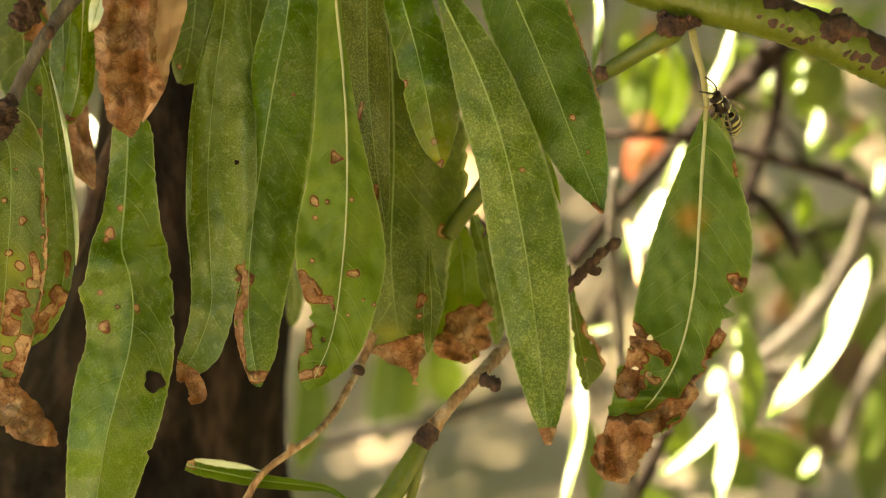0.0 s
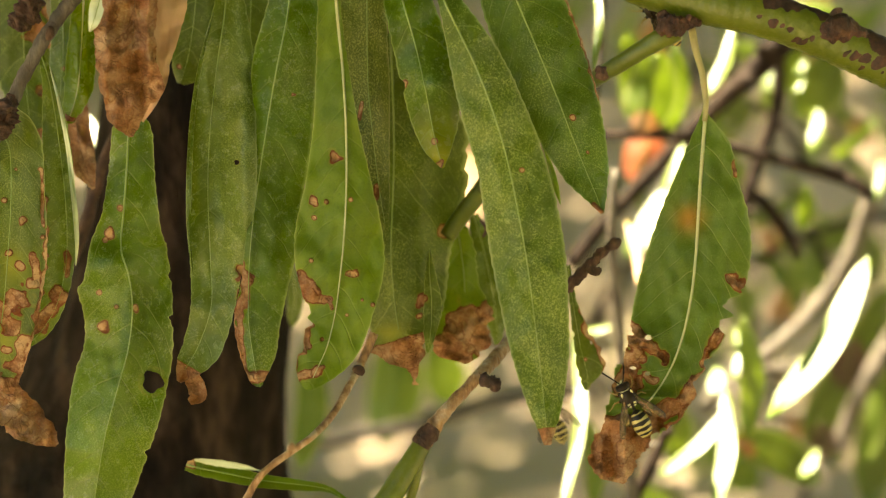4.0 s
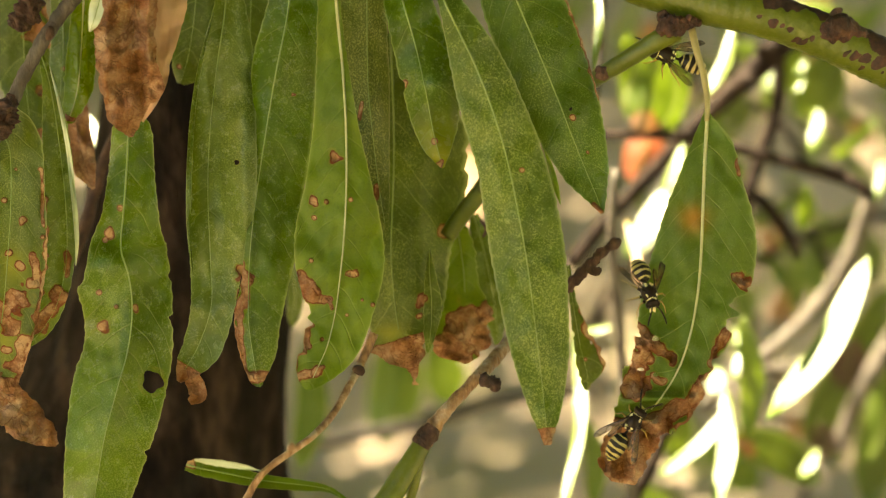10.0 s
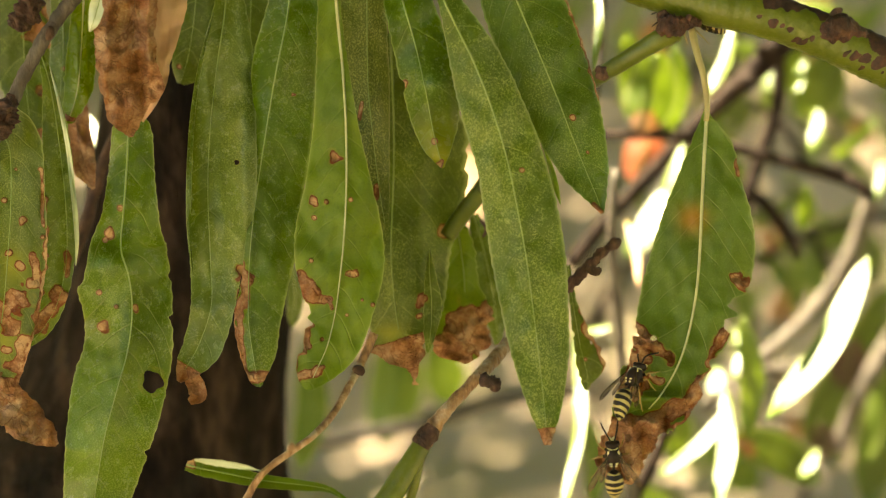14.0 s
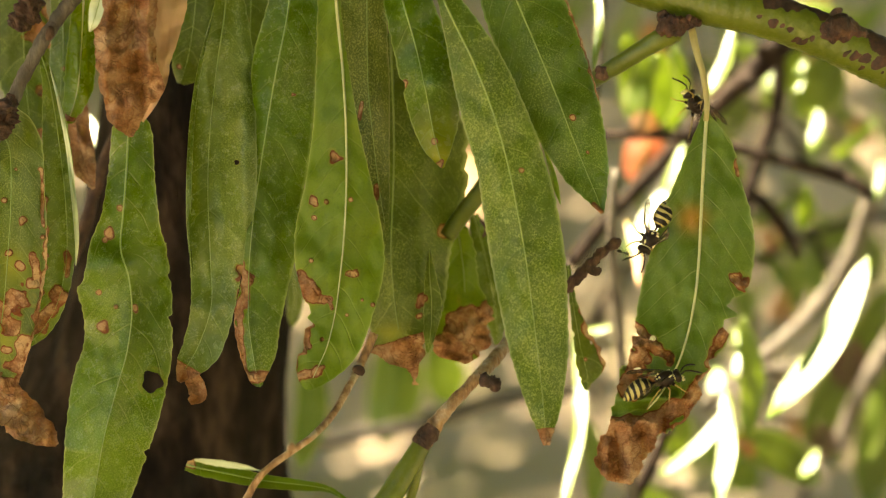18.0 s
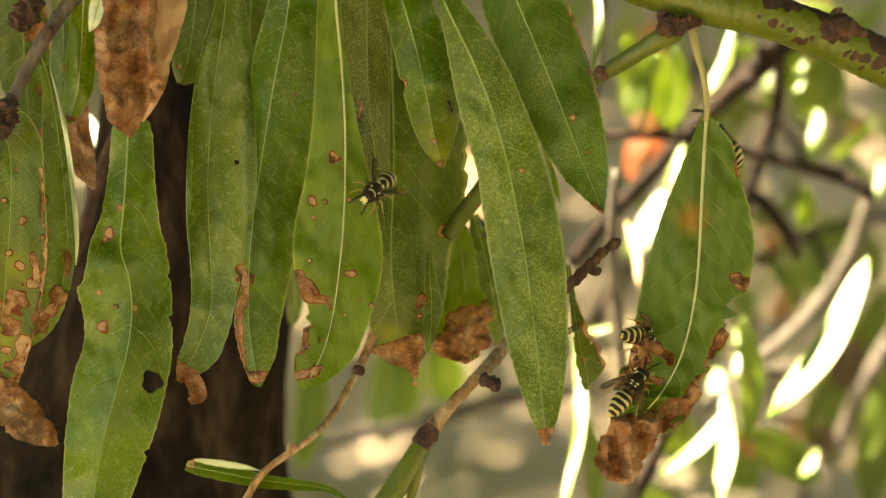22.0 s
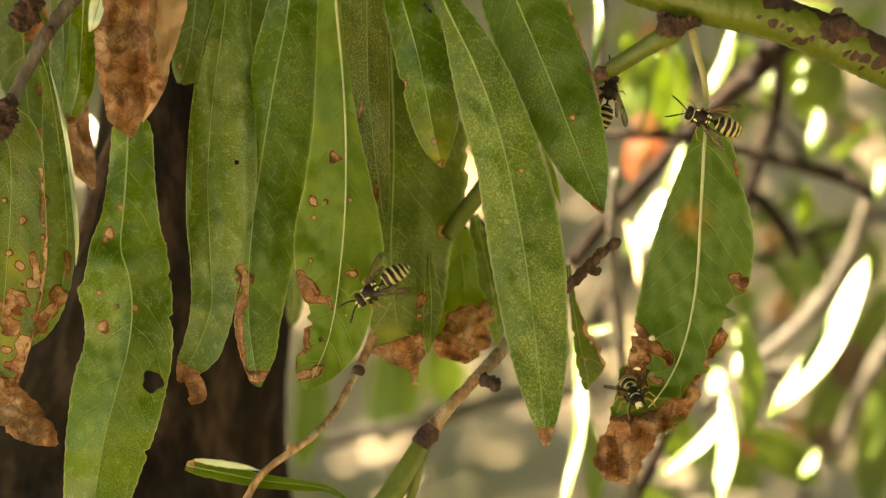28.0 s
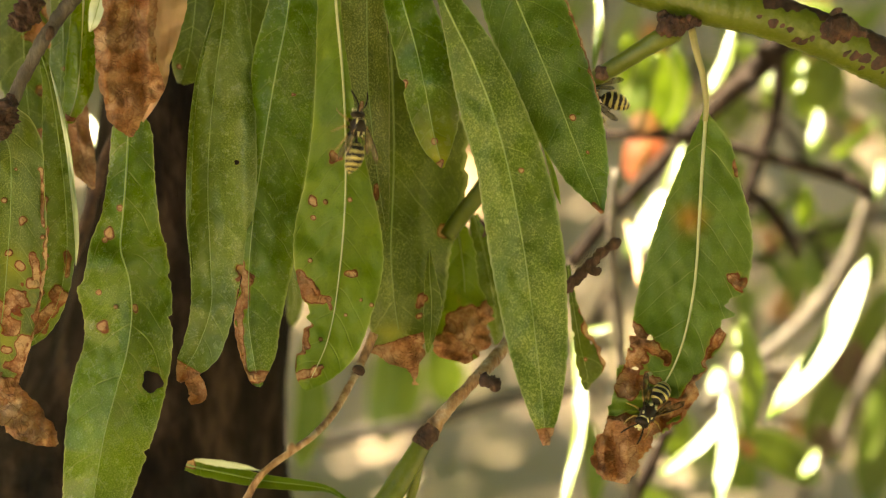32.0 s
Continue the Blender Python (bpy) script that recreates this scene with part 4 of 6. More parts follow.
def big_branch():
    base = at(1200, 40, 0.2)
    b = empty("branch", base, "smooth green branch with brown scaling bark", "branch")
    rod("stem", [(1060, -60, 0.5, 38), (1150, -22, 0.3, 38), (1250, 6, 0.1, 38), (1350, 27, 0.0, 39), (1450, 61, 0.0, 40), (1568, 112, 0.0, 42), (1700, 170, 0.0, 44)], TWIG_GREEN, b, base, 0.03, 72, 260,
        dry=scabs)
    rod("side_shoot", [(1196, 52, 0.0, 22), (1150, 80, 0.1, 17), (1090, 117, 0.4, 15.5), (1040, 148, 0.9, 15), (980, 185, 1.3, 15)], TWIG_GREEN, b, base, 0.03, 26, 60, dry=lambda x, y, up: 0.1)
    rod("node_scar", [(1172, 22, -0.12, 8), (1178, 38, -0.2, 15), (1190, 46, -0.25, 19), (1206, 44, -0.25, 15), (1220, 40, -0.2, 12), (1238, 42, -0.1, 6)], SCAR_BARK, b, base, 0.08, 40, 60, "dark brown corky leaf scar", knobs=0.5)
    rod("node_scar", [(1450, 66, -0.24, 10), (1464, 58, -0.28, 22), (1484, 52, -0.30, 27), (1505, 56, -0.26, 20), (1535, 72, -0.2, 12), (1568, 88, -0.2, 10)], SCAR_BARK, b, base, 0.05, 40, 60, "reddish brown leaf scar", knobs=0.22)
    rod("bud", [(1058, 118, -0.05, 4), (1062, 127, -0.1, 10), (1068, 134, -0.1, 9), (1072, 140, 0.0, 3)], TWIG_DARK, b, base, 0.08, 20, 20, "small dark bud", knobs=0.5)
    rod("bud", [(1476, 34, -0.25, 12), (1482, 22, -0.3, 9), (1490, 16, -0.3, 3)], TWIG_DARK, b, base, 0.15, 12, 8)


big_branch()


def broken_twig():
    base = at(700, 870, 0.4)
    b = empty("twig", base, "green shoot with a dead brown upper half", "twig")
    rod("shoot", [(636, 960, -1.2, 24), (692, 876, -1.1, 22), (727, 820, -1.0, 19), (746, 788, -0.9, 17)], TWIG_GREEN, b, base, 0.03, 26, 30, dry=lambda x, y, up: 0.05)
    rod("dead_wood", [(746, 790, -0.92, 15), (760, 766, -0.88, 16), (784, 734, -0.8, 12), (820, 694, -0.6, 10), (855, 658, -0.3, 11.5), (885, 624, 0.2, 11.5), (915, 590, 0.7, 12), (950, 550, 0.8, 11)], TWIG_BROWN, b, base, 0.06, 24, 120, "dead brown wood with peeling bark", knobs=0.2)
    rod("spur", [(848, 668, -0.4, 9), (862, 676, -0.5, 12), (874, 682, -0.55, 11), (884, 690, -0.55, 5)], TWIG_DARK, b, base, 0.1, 20, 24, knobs=0.7)
    rod("burnt_ring", [(745, 790, -0.98, 16.5), (756, 772, -0.96, 17.5), (766, 756, -0.92, 15.5)], TWIG_DARK, b, base, 0.06, 24, 24, "blackened ring", knobs=0.25)
    rod("side_shoot", [(722, 900, -0.8, 8), (735, 850, -0.85, 9), (748, 800, -0.9, 6)], TWIG_GREEN, b, base, 0.03, 12, 16, dry=lambda x, y, up: 0.0)


broken_twig()


def thin_twig():
    base = at(520, 795, 0.5)
    b = empty("twig", base, "thin bare reddish brown twig", "twig")
    rod("stem", [(662, 590, 0.9, 9), (640, 640, 0.8, 8), (620, 680, 0.2, 6.8), (590, 732, -0.4, 6.3), (556, 770, -1.0, 6.3), (520, 796, -1.2, 6), (480, 825, -1.3, 6), (455, 850, -1.3, 6.5), (430, 895, -1.3, 6.5)], TWIG_BROWN, b, base, 0.06, 14, 70)
    rod("bud", [(628, 652, 0.45, 7), (636, 656, 0.4, 9), (644, 662, 0.4, 5)], TWIG_DARK, b, base, 0.1, 10, 8)
    rod("bud", [(514, 795, -1.25, 7), (516, 788, -1.3, 6), (514, 784, -1.3, 2)], TWIG_BROWN, b, base, 0.1, 10, 8)


thin_twig()


def spur_twig():
    base = at(1050, 465, 0.6)
    b = empty("twig", base, "short dark dead twig with knobbly buds", "twig")
    rod("stem", [(940, 560, 1.0, 9), (1000, 512, 0.8, 9), (1040, 474, 0.6, 9), (1065, 448, 0.5, 8), (1084, 434, 0.45, 7)], TWIG_DARK, b, base, 0.08, 20, 80, knobs=0.5)
    rod("bud", [(1078, 438, 0.42, 8), (1090, 430, 0.4, 10), (1098, 424, 0.4, 4)], TWIG_DARK, b, base, 0.15, 12, 8)
    rod("bud", [(1040, 476, 0.55, 8), (1056, 480, 0.5, 9), (1062, 474, 0.5, 4)], TWIG_DARK, b, base, 0.15, 12, 8)


spur_twig()


def grey_twig():
    base = at(60, 90, -0.2)
    b = empty("twig", base, "pale grey woody twig with dark nodes", "twig")
    rod("stem", [(180, -70, -0.1, 14), (120, 10, -0.15, 13), (85, 58, -0.2, 12.5), (55, 110, -0.2, 12), (30, 160, -0.2, 12), (8, 210, -0.2, 13), (-30, 280, -0.2, 13)], TWIG_GREY, b, base, 0.04, 24, 110, knobs=0.16)
    rod("node_scar", [(22, 168, -0.35, 6), (12, 192, -0.4, 17), (4, 222, -0.4, 18), (0, 246, -0.3, 8)], TWIG_DARK, b, base, 0.08, 30, 40, knobs=0.8)
    rod("bud", [(90, 50, -0.35, 7), (88, 60, -0.4, 8), (84, 70, -0.35, 4)], TWIG_DARK, b, base, 0.1, 10, 8)
    rod("side_twig", [(60, -50, 0.2, 18), (50, 10, 0.2, 20), (30, 50, 0.3, 16)], TWIG_DARK, b, base, 0.08, 30, 40, knobs=0.6)


grey_twig()
b0 = empty("twig", at(820, 370, 1.4), "green shoot behind the leaves", "twig")
rod("stem", [(880, 300, 2.0, 16), (840, 352, 2.0, 16), (815, 385, 2.0, 15), (790, 420, 2.0, 15)], TWIG_GREEN, b0, at(820, 370, 1.4), 0.03, 16, 24, dry=lambda x, y, up: 0.05)
b2 = empty("twig", at(856, 405, 2.2), "tiny withered dark tendril", "twig")
rod("stem", [(850, 390, 2.2, 2.5), (858, 400, 2.2, 3.2), (860, 410, 2.2, 3), (854, 420, 2.2, 2)], TWIG_DARK, b2, at(856, 405, 2.2), 0.1, 8, 14)
b3 = empty("twig", at(1046, 60, 9.0), "pale upright twig with a dark bud", "twig")
rod("stem", [(1062, -60, 9.0, 6), (1066, 20, 9.0, 6), (1064, 90, 9.0, 6), (1052, 180, 9.0, 6)], TWIG_GREY, b3, at(1046, 60, 9.0), 0.1, 14, 24)
rod("bud", [(1054, 56, 8.8, 5), (1058, 72, 8.8, 9), (1056, 90, 8.8, 5)], TWIG_DARK, b3, at(1046, 60, 9.0), 0.1, 12, 10, knobs=0.3)
b1 = empty("twig", at(170, 330, 4.0), "dark thin twig beside the trunk", "twig")
rod("stem", [(215, 220, 3.5, 9), (190, 270, 3.8, 10), (170, 330, 4, 11), (150, 400, 4, 12), (120, 470, 4, 12)], TWIG_DARK, b1, at(170, 330, 4.0), 0.1, 14, 30)


# ---- out-of-focus twigs and leaves behind ----
def far_twig(rows, material, label):
    # dark twigs this far back take the bark copy darkened for shade
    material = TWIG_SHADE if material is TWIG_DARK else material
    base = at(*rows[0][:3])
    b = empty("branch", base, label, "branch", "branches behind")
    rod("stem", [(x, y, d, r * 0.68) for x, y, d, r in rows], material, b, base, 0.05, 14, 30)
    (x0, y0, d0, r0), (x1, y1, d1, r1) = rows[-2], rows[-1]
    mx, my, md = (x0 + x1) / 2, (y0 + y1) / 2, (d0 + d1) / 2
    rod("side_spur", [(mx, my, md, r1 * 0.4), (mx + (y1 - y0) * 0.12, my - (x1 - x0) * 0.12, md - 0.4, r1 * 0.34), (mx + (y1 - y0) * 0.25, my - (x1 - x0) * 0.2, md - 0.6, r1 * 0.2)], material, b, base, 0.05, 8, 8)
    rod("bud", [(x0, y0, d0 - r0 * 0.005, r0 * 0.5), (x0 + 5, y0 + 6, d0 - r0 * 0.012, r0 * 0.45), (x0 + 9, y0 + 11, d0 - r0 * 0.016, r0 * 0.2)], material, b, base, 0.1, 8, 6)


far_twig([(1060, 240, 17, 14), (1180, 240, 17, 14), (1300, 262, 17, 15), (1400, 290, 17, 16), (1500, 318, 17, 18), (1545, 350, 17, 16)], TWIG_DARK, "bare brown branch, blurred by distance")
far_twig([(1010, 470, 17.5, 22), (1075, 390, 17.5, 20), (1150, 310, 17.5, 20), (1240, 215, 17.5, 20), (1320, 140, 17.5, 30), (1400, 60, 17.5, 36)], TWIG_DARK, "grey brown branch, blurred by distance")
far_twig([(1090, 300, 11, 10), (1082, 420, 11, 13), (1092, 540, 11, 14), (1105, 680, 11, 14), (1120, 900, 11, 15)], TWIG_GREY, "thin reddish upright twig")
far_twig([(1545, 340, 23, 24), (1500, 460, 23, 20), (1430, 560, 23, 18), (1340, 640, 23, 16), (1240, 720, 23, 14)], TWIG_GREY, "dark branch sloping down, blurred")
far_twig([(1336, 344, 20, 18), (1366, 376, 20, 18), (1396, 418, 20, 17), (1412, 458, 20, 12)], TWIG_DARK, "dark branch, blurred by distance")
far_twig([(1380, 90, 20, 18), (1372, 200, 20, 18), (1330, 320, 20, 18), (1300, 420, 20, 16)], TWIG_DARK, "upright dark branch, blurred")
far_twig([(540, 785, 30, 18), (640, 770, 30, 19), (760, 745, 30, 19), (900, 705, 30, 18), (1060, 690, 30, 18)], TWIG_GREY, "level thin grey branch, blurred")
far_twig([(1480, 800, 26, 20), (1520, 700, 26, 22), (1568, 620, 26, 26), (1640, 500, 26, 26)], TWIG_GREY, "dark grey branch, blurred")
far_twig([(1110, 900, 12, 18), (1150, 830, 12, 16), (1180, 760, 12, 14), (1210, 700, 12, 12)], TWIG_DARK, "dark twig low behind the feeding leaf")
far_twig([(1270, 660, 24, 10), (1380, 650, 24, 10), (1480, 620, 24, 10)], TWIG_GREY, "thin level branch, blurred by distance")


SUNNY = "sunlit leaf, tilted to glare in the sun"


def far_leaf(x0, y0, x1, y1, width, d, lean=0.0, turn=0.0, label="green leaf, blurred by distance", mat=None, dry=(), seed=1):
    """A whole leaf further back. lean: depth gained towards the tip (cm); turn: slope across. The sunlit ones are
    tilted to reflect the sun into the camera.
    """
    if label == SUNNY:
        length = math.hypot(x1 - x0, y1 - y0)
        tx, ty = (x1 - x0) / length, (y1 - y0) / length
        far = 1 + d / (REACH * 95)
        # slopes set midway between sun and camera so the blade glares
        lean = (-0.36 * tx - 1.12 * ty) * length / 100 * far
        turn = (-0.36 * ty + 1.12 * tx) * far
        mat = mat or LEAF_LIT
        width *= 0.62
    xm, ym = (x0 + x1) / 2 + (y1 - y0) * 0.06, (y0 + y1) / 2 - (x1 - x0) * 0.06
    h = width / 2
    rows = [(x0, y0, d, 1, 1), (x0 * 0.75 + xm * 0.25, y0 * 0.75 + ym * 0.25, d + lean * 0.12, h * 0.6, h * 0.6), (xm, ym, d + lean * 0.5, h, h),
            (xm * 0.35 + x1 * 0.65, ym * 0.35 + y1 * 0.65, d + lean * 0.8, h * 0.72, h * 0.72), (x1, y1, d + lean, 1, 1)]
    return leaf(rows, label, mat or LEAF_WILD, fold=0.03 if label == SUNNY else 0.3, twist=turn, seed=seed, dry=dry, rib=2 if label == SUNNY else 4, cross=10, step=14, teeth=0, group="leaves behind", wave=0.05 if label == SUNNY else 0.1, pucker=0.06 if label == SUNNY else 0.13)


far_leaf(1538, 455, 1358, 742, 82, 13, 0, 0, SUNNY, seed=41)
# the darker leaf tone stands for the shade this leaf hangs in
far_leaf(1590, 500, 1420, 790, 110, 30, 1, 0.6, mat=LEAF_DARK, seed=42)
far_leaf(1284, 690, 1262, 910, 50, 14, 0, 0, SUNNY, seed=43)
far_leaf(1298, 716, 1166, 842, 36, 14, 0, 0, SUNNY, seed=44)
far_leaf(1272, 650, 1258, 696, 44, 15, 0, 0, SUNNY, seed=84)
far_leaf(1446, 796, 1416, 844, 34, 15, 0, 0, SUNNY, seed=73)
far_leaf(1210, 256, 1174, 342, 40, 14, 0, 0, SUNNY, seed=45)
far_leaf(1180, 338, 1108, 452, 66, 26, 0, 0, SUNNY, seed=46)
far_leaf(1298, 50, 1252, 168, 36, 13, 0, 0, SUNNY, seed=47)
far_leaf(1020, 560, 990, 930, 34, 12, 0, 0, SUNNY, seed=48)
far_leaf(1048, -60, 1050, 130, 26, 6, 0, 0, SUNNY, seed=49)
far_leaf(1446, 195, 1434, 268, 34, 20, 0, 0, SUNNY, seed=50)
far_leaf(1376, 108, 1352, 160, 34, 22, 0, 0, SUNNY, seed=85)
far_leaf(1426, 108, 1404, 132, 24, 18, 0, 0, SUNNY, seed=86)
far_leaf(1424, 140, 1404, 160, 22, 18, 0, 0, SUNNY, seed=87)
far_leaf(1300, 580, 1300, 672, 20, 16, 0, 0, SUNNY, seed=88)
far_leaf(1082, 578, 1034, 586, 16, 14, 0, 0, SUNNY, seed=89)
far_leaf(1160, 90, 1130, 236, 96, 16, 0, 0.1, "yellow green leaf lit through, with a rusty tip", LEAF_GLOW, seed=51, dry=[(1140, 222, 26)])
far_leaf(1110, 60, 1120, 220, 60, 17, 0, 0.0, "yellow green leaf lit through by the sun", LEAF_GLOW, seed=90)
far_leaf(1196, 80, 1186, 236, 40, 17, 0.3, 0.1, "yellow green leaf lit through by the sun", LEAF_GLOW, seed=52)
far_leaf(1150, 222, 1118, 322, 72, 20, -0.8, 0.0, "orange brown dead leaf, blurred by distance", ORANGE, seed=53)
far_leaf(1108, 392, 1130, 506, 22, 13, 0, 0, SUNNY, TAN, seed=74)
far_leaf(1480, 96, 1410, 200, 96, 28, 0, 0.1, mat=LEAF_DARK, seed=55)
far_leaf(1300, 80, 1350, 110, 34, 20, 0, 0.1, seed=56)
far_leaf(1426, 330, 1420, 410, 36, 18, 0, 0.1, "yellow green leaf lit through by the sun", LEAF_GLOW, seed=57)
far_leaf(1380, 400, 1424, 530, 26, 30, 0, 0.2, seed=58)
# shade put in as the darker leaf tone
far_leaf(1568, 560, 1530, 900, 100, 34, 0, 0.4, mat=LEAF_DARK, seed=59)
far_leaf(1500, 596, 1492, 690, 70, 26, 0, 0.3, "dark brown dead leaf, blurred by distance", DEAD_DARK, seed=81)
# tan leaf shape added as the sunlit stretch of a twig
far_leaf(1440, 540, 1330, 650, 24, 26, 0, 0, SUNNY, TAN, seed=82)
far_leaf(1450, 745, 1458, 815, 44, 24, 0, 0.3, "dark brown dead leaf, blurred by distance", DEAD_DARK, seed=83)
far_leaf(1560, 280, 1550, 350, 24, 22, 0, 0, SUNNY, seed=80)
far_leaf(1240, 780, 1340, 870, 80, 36, 0, 0.2, seed=60)
far_leaf(1300, 770, 1450, 855, 74, 20, 0, 0.2, seed=61, dry=[(1310, 800, 30)], mat=LEAF_DARK)
far_leaf(1316, 560, 1322, 780, 44, 13, 0, 0.2, seed=62)
far_leaf(1180, 720, 1200, 800, 70, 26, 0, 0.2, seed=63, mat=LEAF_DARK)
far_leaf(700, 580, 676, 790, 100, 36, 0, 0.2, seed=64)
far_leaf(770, 600, 790, 720, 80, 40, 0, 0.2, seed=65)
far_leaf(545, 600, 530, 840, 60, 24, 0, 0.2, seed=66)
far_leaf(1040, 740, 1050, 900, 40, 18, 0, 0.2, seed=67)
far_leaf(1550, 210, 1470, 280, 24, 22, 0, 0.2, seed=68)
far_leaf(1400, 20, 1500, 60, 60, 20, 0, 0.2, seed=69)
far_leaf(516, 470, 516, 580, 30, 6, 0, 0.0, "pale leaf beside the trunk, blurred", LEAF_GREY, seed=70)
# leaf shape added in place of blurred sunlit ground in the gap
far_leaf(842, 250, 815, 395, 80, 40, -1.2, 0.0, "tan leaf shape standing for sunlit ground, blurred by distance", TAN, seed=76)
# leaf shapes added as the bright background gaps left of the trunk
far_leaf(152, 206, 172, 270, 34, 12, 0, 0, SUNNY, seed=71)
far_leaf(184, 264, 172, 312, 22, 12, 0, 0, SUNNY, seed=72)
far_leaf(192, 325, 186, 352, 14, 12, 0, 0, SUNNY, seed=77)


# leaves and twigs added before the bright ground, their shade put in as darker colour
shade = random.Random(91)
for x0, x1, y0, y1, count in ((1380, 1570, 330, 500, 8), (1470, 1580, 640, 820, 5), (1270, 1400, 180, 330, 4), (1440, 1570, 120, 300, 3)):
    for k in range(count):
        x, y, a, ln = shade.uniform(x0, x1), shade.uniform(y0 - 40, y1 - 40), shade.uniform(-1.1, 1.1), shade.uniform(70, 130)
        far_leaf(x, y, x + ln * math.sin(a), y + ln * math.cos(a), ln * shade.uniform(0.2, 0.32), shade.uniform(32, 44), 0.6, shade.uniform(-0.2, 0.5), "green leaf darkened for shade, blurred by distance", LEAF_DARK, seed=320 + k)
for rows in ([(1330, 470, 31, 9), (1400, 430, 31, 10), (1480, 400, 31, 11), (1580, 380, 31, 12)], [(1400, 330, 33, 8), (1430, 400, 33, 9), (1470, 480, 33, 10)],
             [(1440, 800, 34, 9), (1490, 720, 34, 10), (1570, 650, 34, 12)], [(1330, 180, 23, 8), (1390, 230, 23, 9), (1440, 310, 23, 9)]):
    far_twig(rows, TWIG_DARK, "thin twig darkened for shade, blurred by distance")


# the tangle of twigs and small leaves further back on the sunny side
tangle = random.Random(77)
for k in range(46):
    x, y, d = tangle.uniform(1040, 1600), tangle.uniform(-40, 900), tangle.uniform(26, 60)
    a = tangle.uniform(-0.9, 0.9)
    ln = tangle.uniform(110, 240) * 34 / (34 + d) * 1.9
    if k % 4 == 3:
        far_leaf(x, y, x + ln * 0.5 * math.sin(a), y + ln * 0.5 * math.cos(a), ln * 0.3, d, 0.5, 0.2, "brown dead leaf, blurred by distance", dry=[(x, y, 500)], seed=200 + k)
    else:
        far_leaf(x, y, x + ln * math.sin(a), y + ln * math.cos(a), ln * tangle.uniform(0.16, 0.26), d, tangle.uniform(-2, 2), tangle.uniform(-0.3, 0.5), seed=200 + k)
for k in range(14):
    x, y, d = tangle.uniform(1060, 1560), tangle.uniform(0, 820), tangle.uniform(32, 55)
    a, ln, r = tangle.uniform(-1.4, 1.4), tangle.uniform(120, 300), tangle.uniform(6, 14)
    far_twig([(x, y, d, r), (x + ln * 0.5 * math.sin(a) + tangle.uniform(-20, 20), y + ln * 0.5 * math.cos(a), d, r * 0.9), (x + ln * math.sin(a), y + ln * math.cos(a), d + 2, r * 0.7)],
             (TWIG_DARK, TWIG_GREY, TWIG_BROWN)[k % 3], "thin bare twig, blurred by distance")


# ---- wasps ----
def wasp_materials():
    mats = {}
    n = Nodes("wasp_black")
    co = n.add("TexCoord").outputs["Object"]
    f = n.noise(4000, 3.0, co)
    n.set(n.mix(f, (0.010, 0.006, 0.004), (0.034, 0.019, 0.011)), 0.4, Specular_IOR_Level=0.2)
    n.bump(f, 0.3, 0.00003)
    mats["black"] = n.mat
    mats["yellow"] = plain("wasp_yellow", (0.52, 0.38, 0.12), 0.38, 0.12, 3000, 0.15)
    mats["cream"] = plain("wasp_cream", (0.70, 0.62, 0.33), 0.4, 0.1, 3000, 0.15)
    mats["leg"] = plain("wasp_leg", (0.36, 0.23, 0.06), 0.4, 0.15, 3000, 0.1)
    n = Nodes("wasp_wing")
    co = n.add("TexCoord").outputs["Object"]
    v = n.add("TexVoronoi", ("Vector", co), feature="DISTANCE_TO_EDGE", i_Scale=520.0).outputs["Distance"]
    line = n.ramp(v, (0.0, 1.0), (0.06, 0.0))
    n.set(n.mix(line, (0.15, 0.085, 0.035), (0.06, 0.033, 0.016)), 0.25, Alpha=n.math("ADD", 0.68, n.math("MULTIPLY", line, 0.3)))
    mats["wing"] = n.mat
    # abdomen ring: black base edge with a wavy front, yellow band behind it; axis along local y
    n = Nodes("wasp_ring")
    sep = n.add("SeparateXYZ", (0, n.add("UVMap").outputs[0]))
    u, r = sep.outputs[0], sep.outputs[1]
    wavy = n.math("ADD", 0.6, n.math("MULTIPLY", n.math("POWER", n.math("ABSOLUTE", n.math("COSINE", n.math("MULTIPLY", u, 9.4248))), 4.0), 0.2))
    sub = n.math("SUBTRACT", r, wavy)
    yel = n.math("GREATER_THAN", sub, 0.0)
    n.set(n.mix(yel, (0.014, 0.008, 0.005), n.mix(n.noise(900, 3.0), (0.43, 0.32, 0.10), (0.58, 0.49, 0.22))), 0.4, Specular_IOR_Level=0.25)
    mats["ring"] = n.mat
    return mats


WM = wasp_materials()
MM = 0.00086


def blob(name, center, radii, material, parent, tilt=0.0, rings=10, sides=16, label=""):
    verts, faces = [], []
    m = Matrix.Rotation(tilt, 3, "X")
    for i in range(rings + 1):
        a = math.pi * i / rings
        for j in range(sides):
            b = 2 * math.pi * j / sides
            v = m @ Vector((radii[0] * math.sin(a) * math.cos(b), radii[1] * math.cos(a), radii[2] * math.sin(a) * math.sin(b)))
            verts.append((v + Vector(center)) * MM)
    for i in range(rings):
        for j in range(sides):
            faces.append((i * sides + j, i * sides + (j + 1) % sides, (i + 1) * sides + (j + 1) % sides, (i + 1) * sides + j))
    return mesh_object(name, verts, faces, material, parent, label)


def bent(points, radii, n=16, sides=7):
    q = np.array(points, float)
    s = np.linspace(0, len(q) - 1, n)
    p = np.stack([np.interp(s, range(len(q)), q[:, k]) for k in range(3)], axis=1)
    r = np.interp(s, range(len(q)), radii)
    return tube_data(p * MM, r * MM, sides)


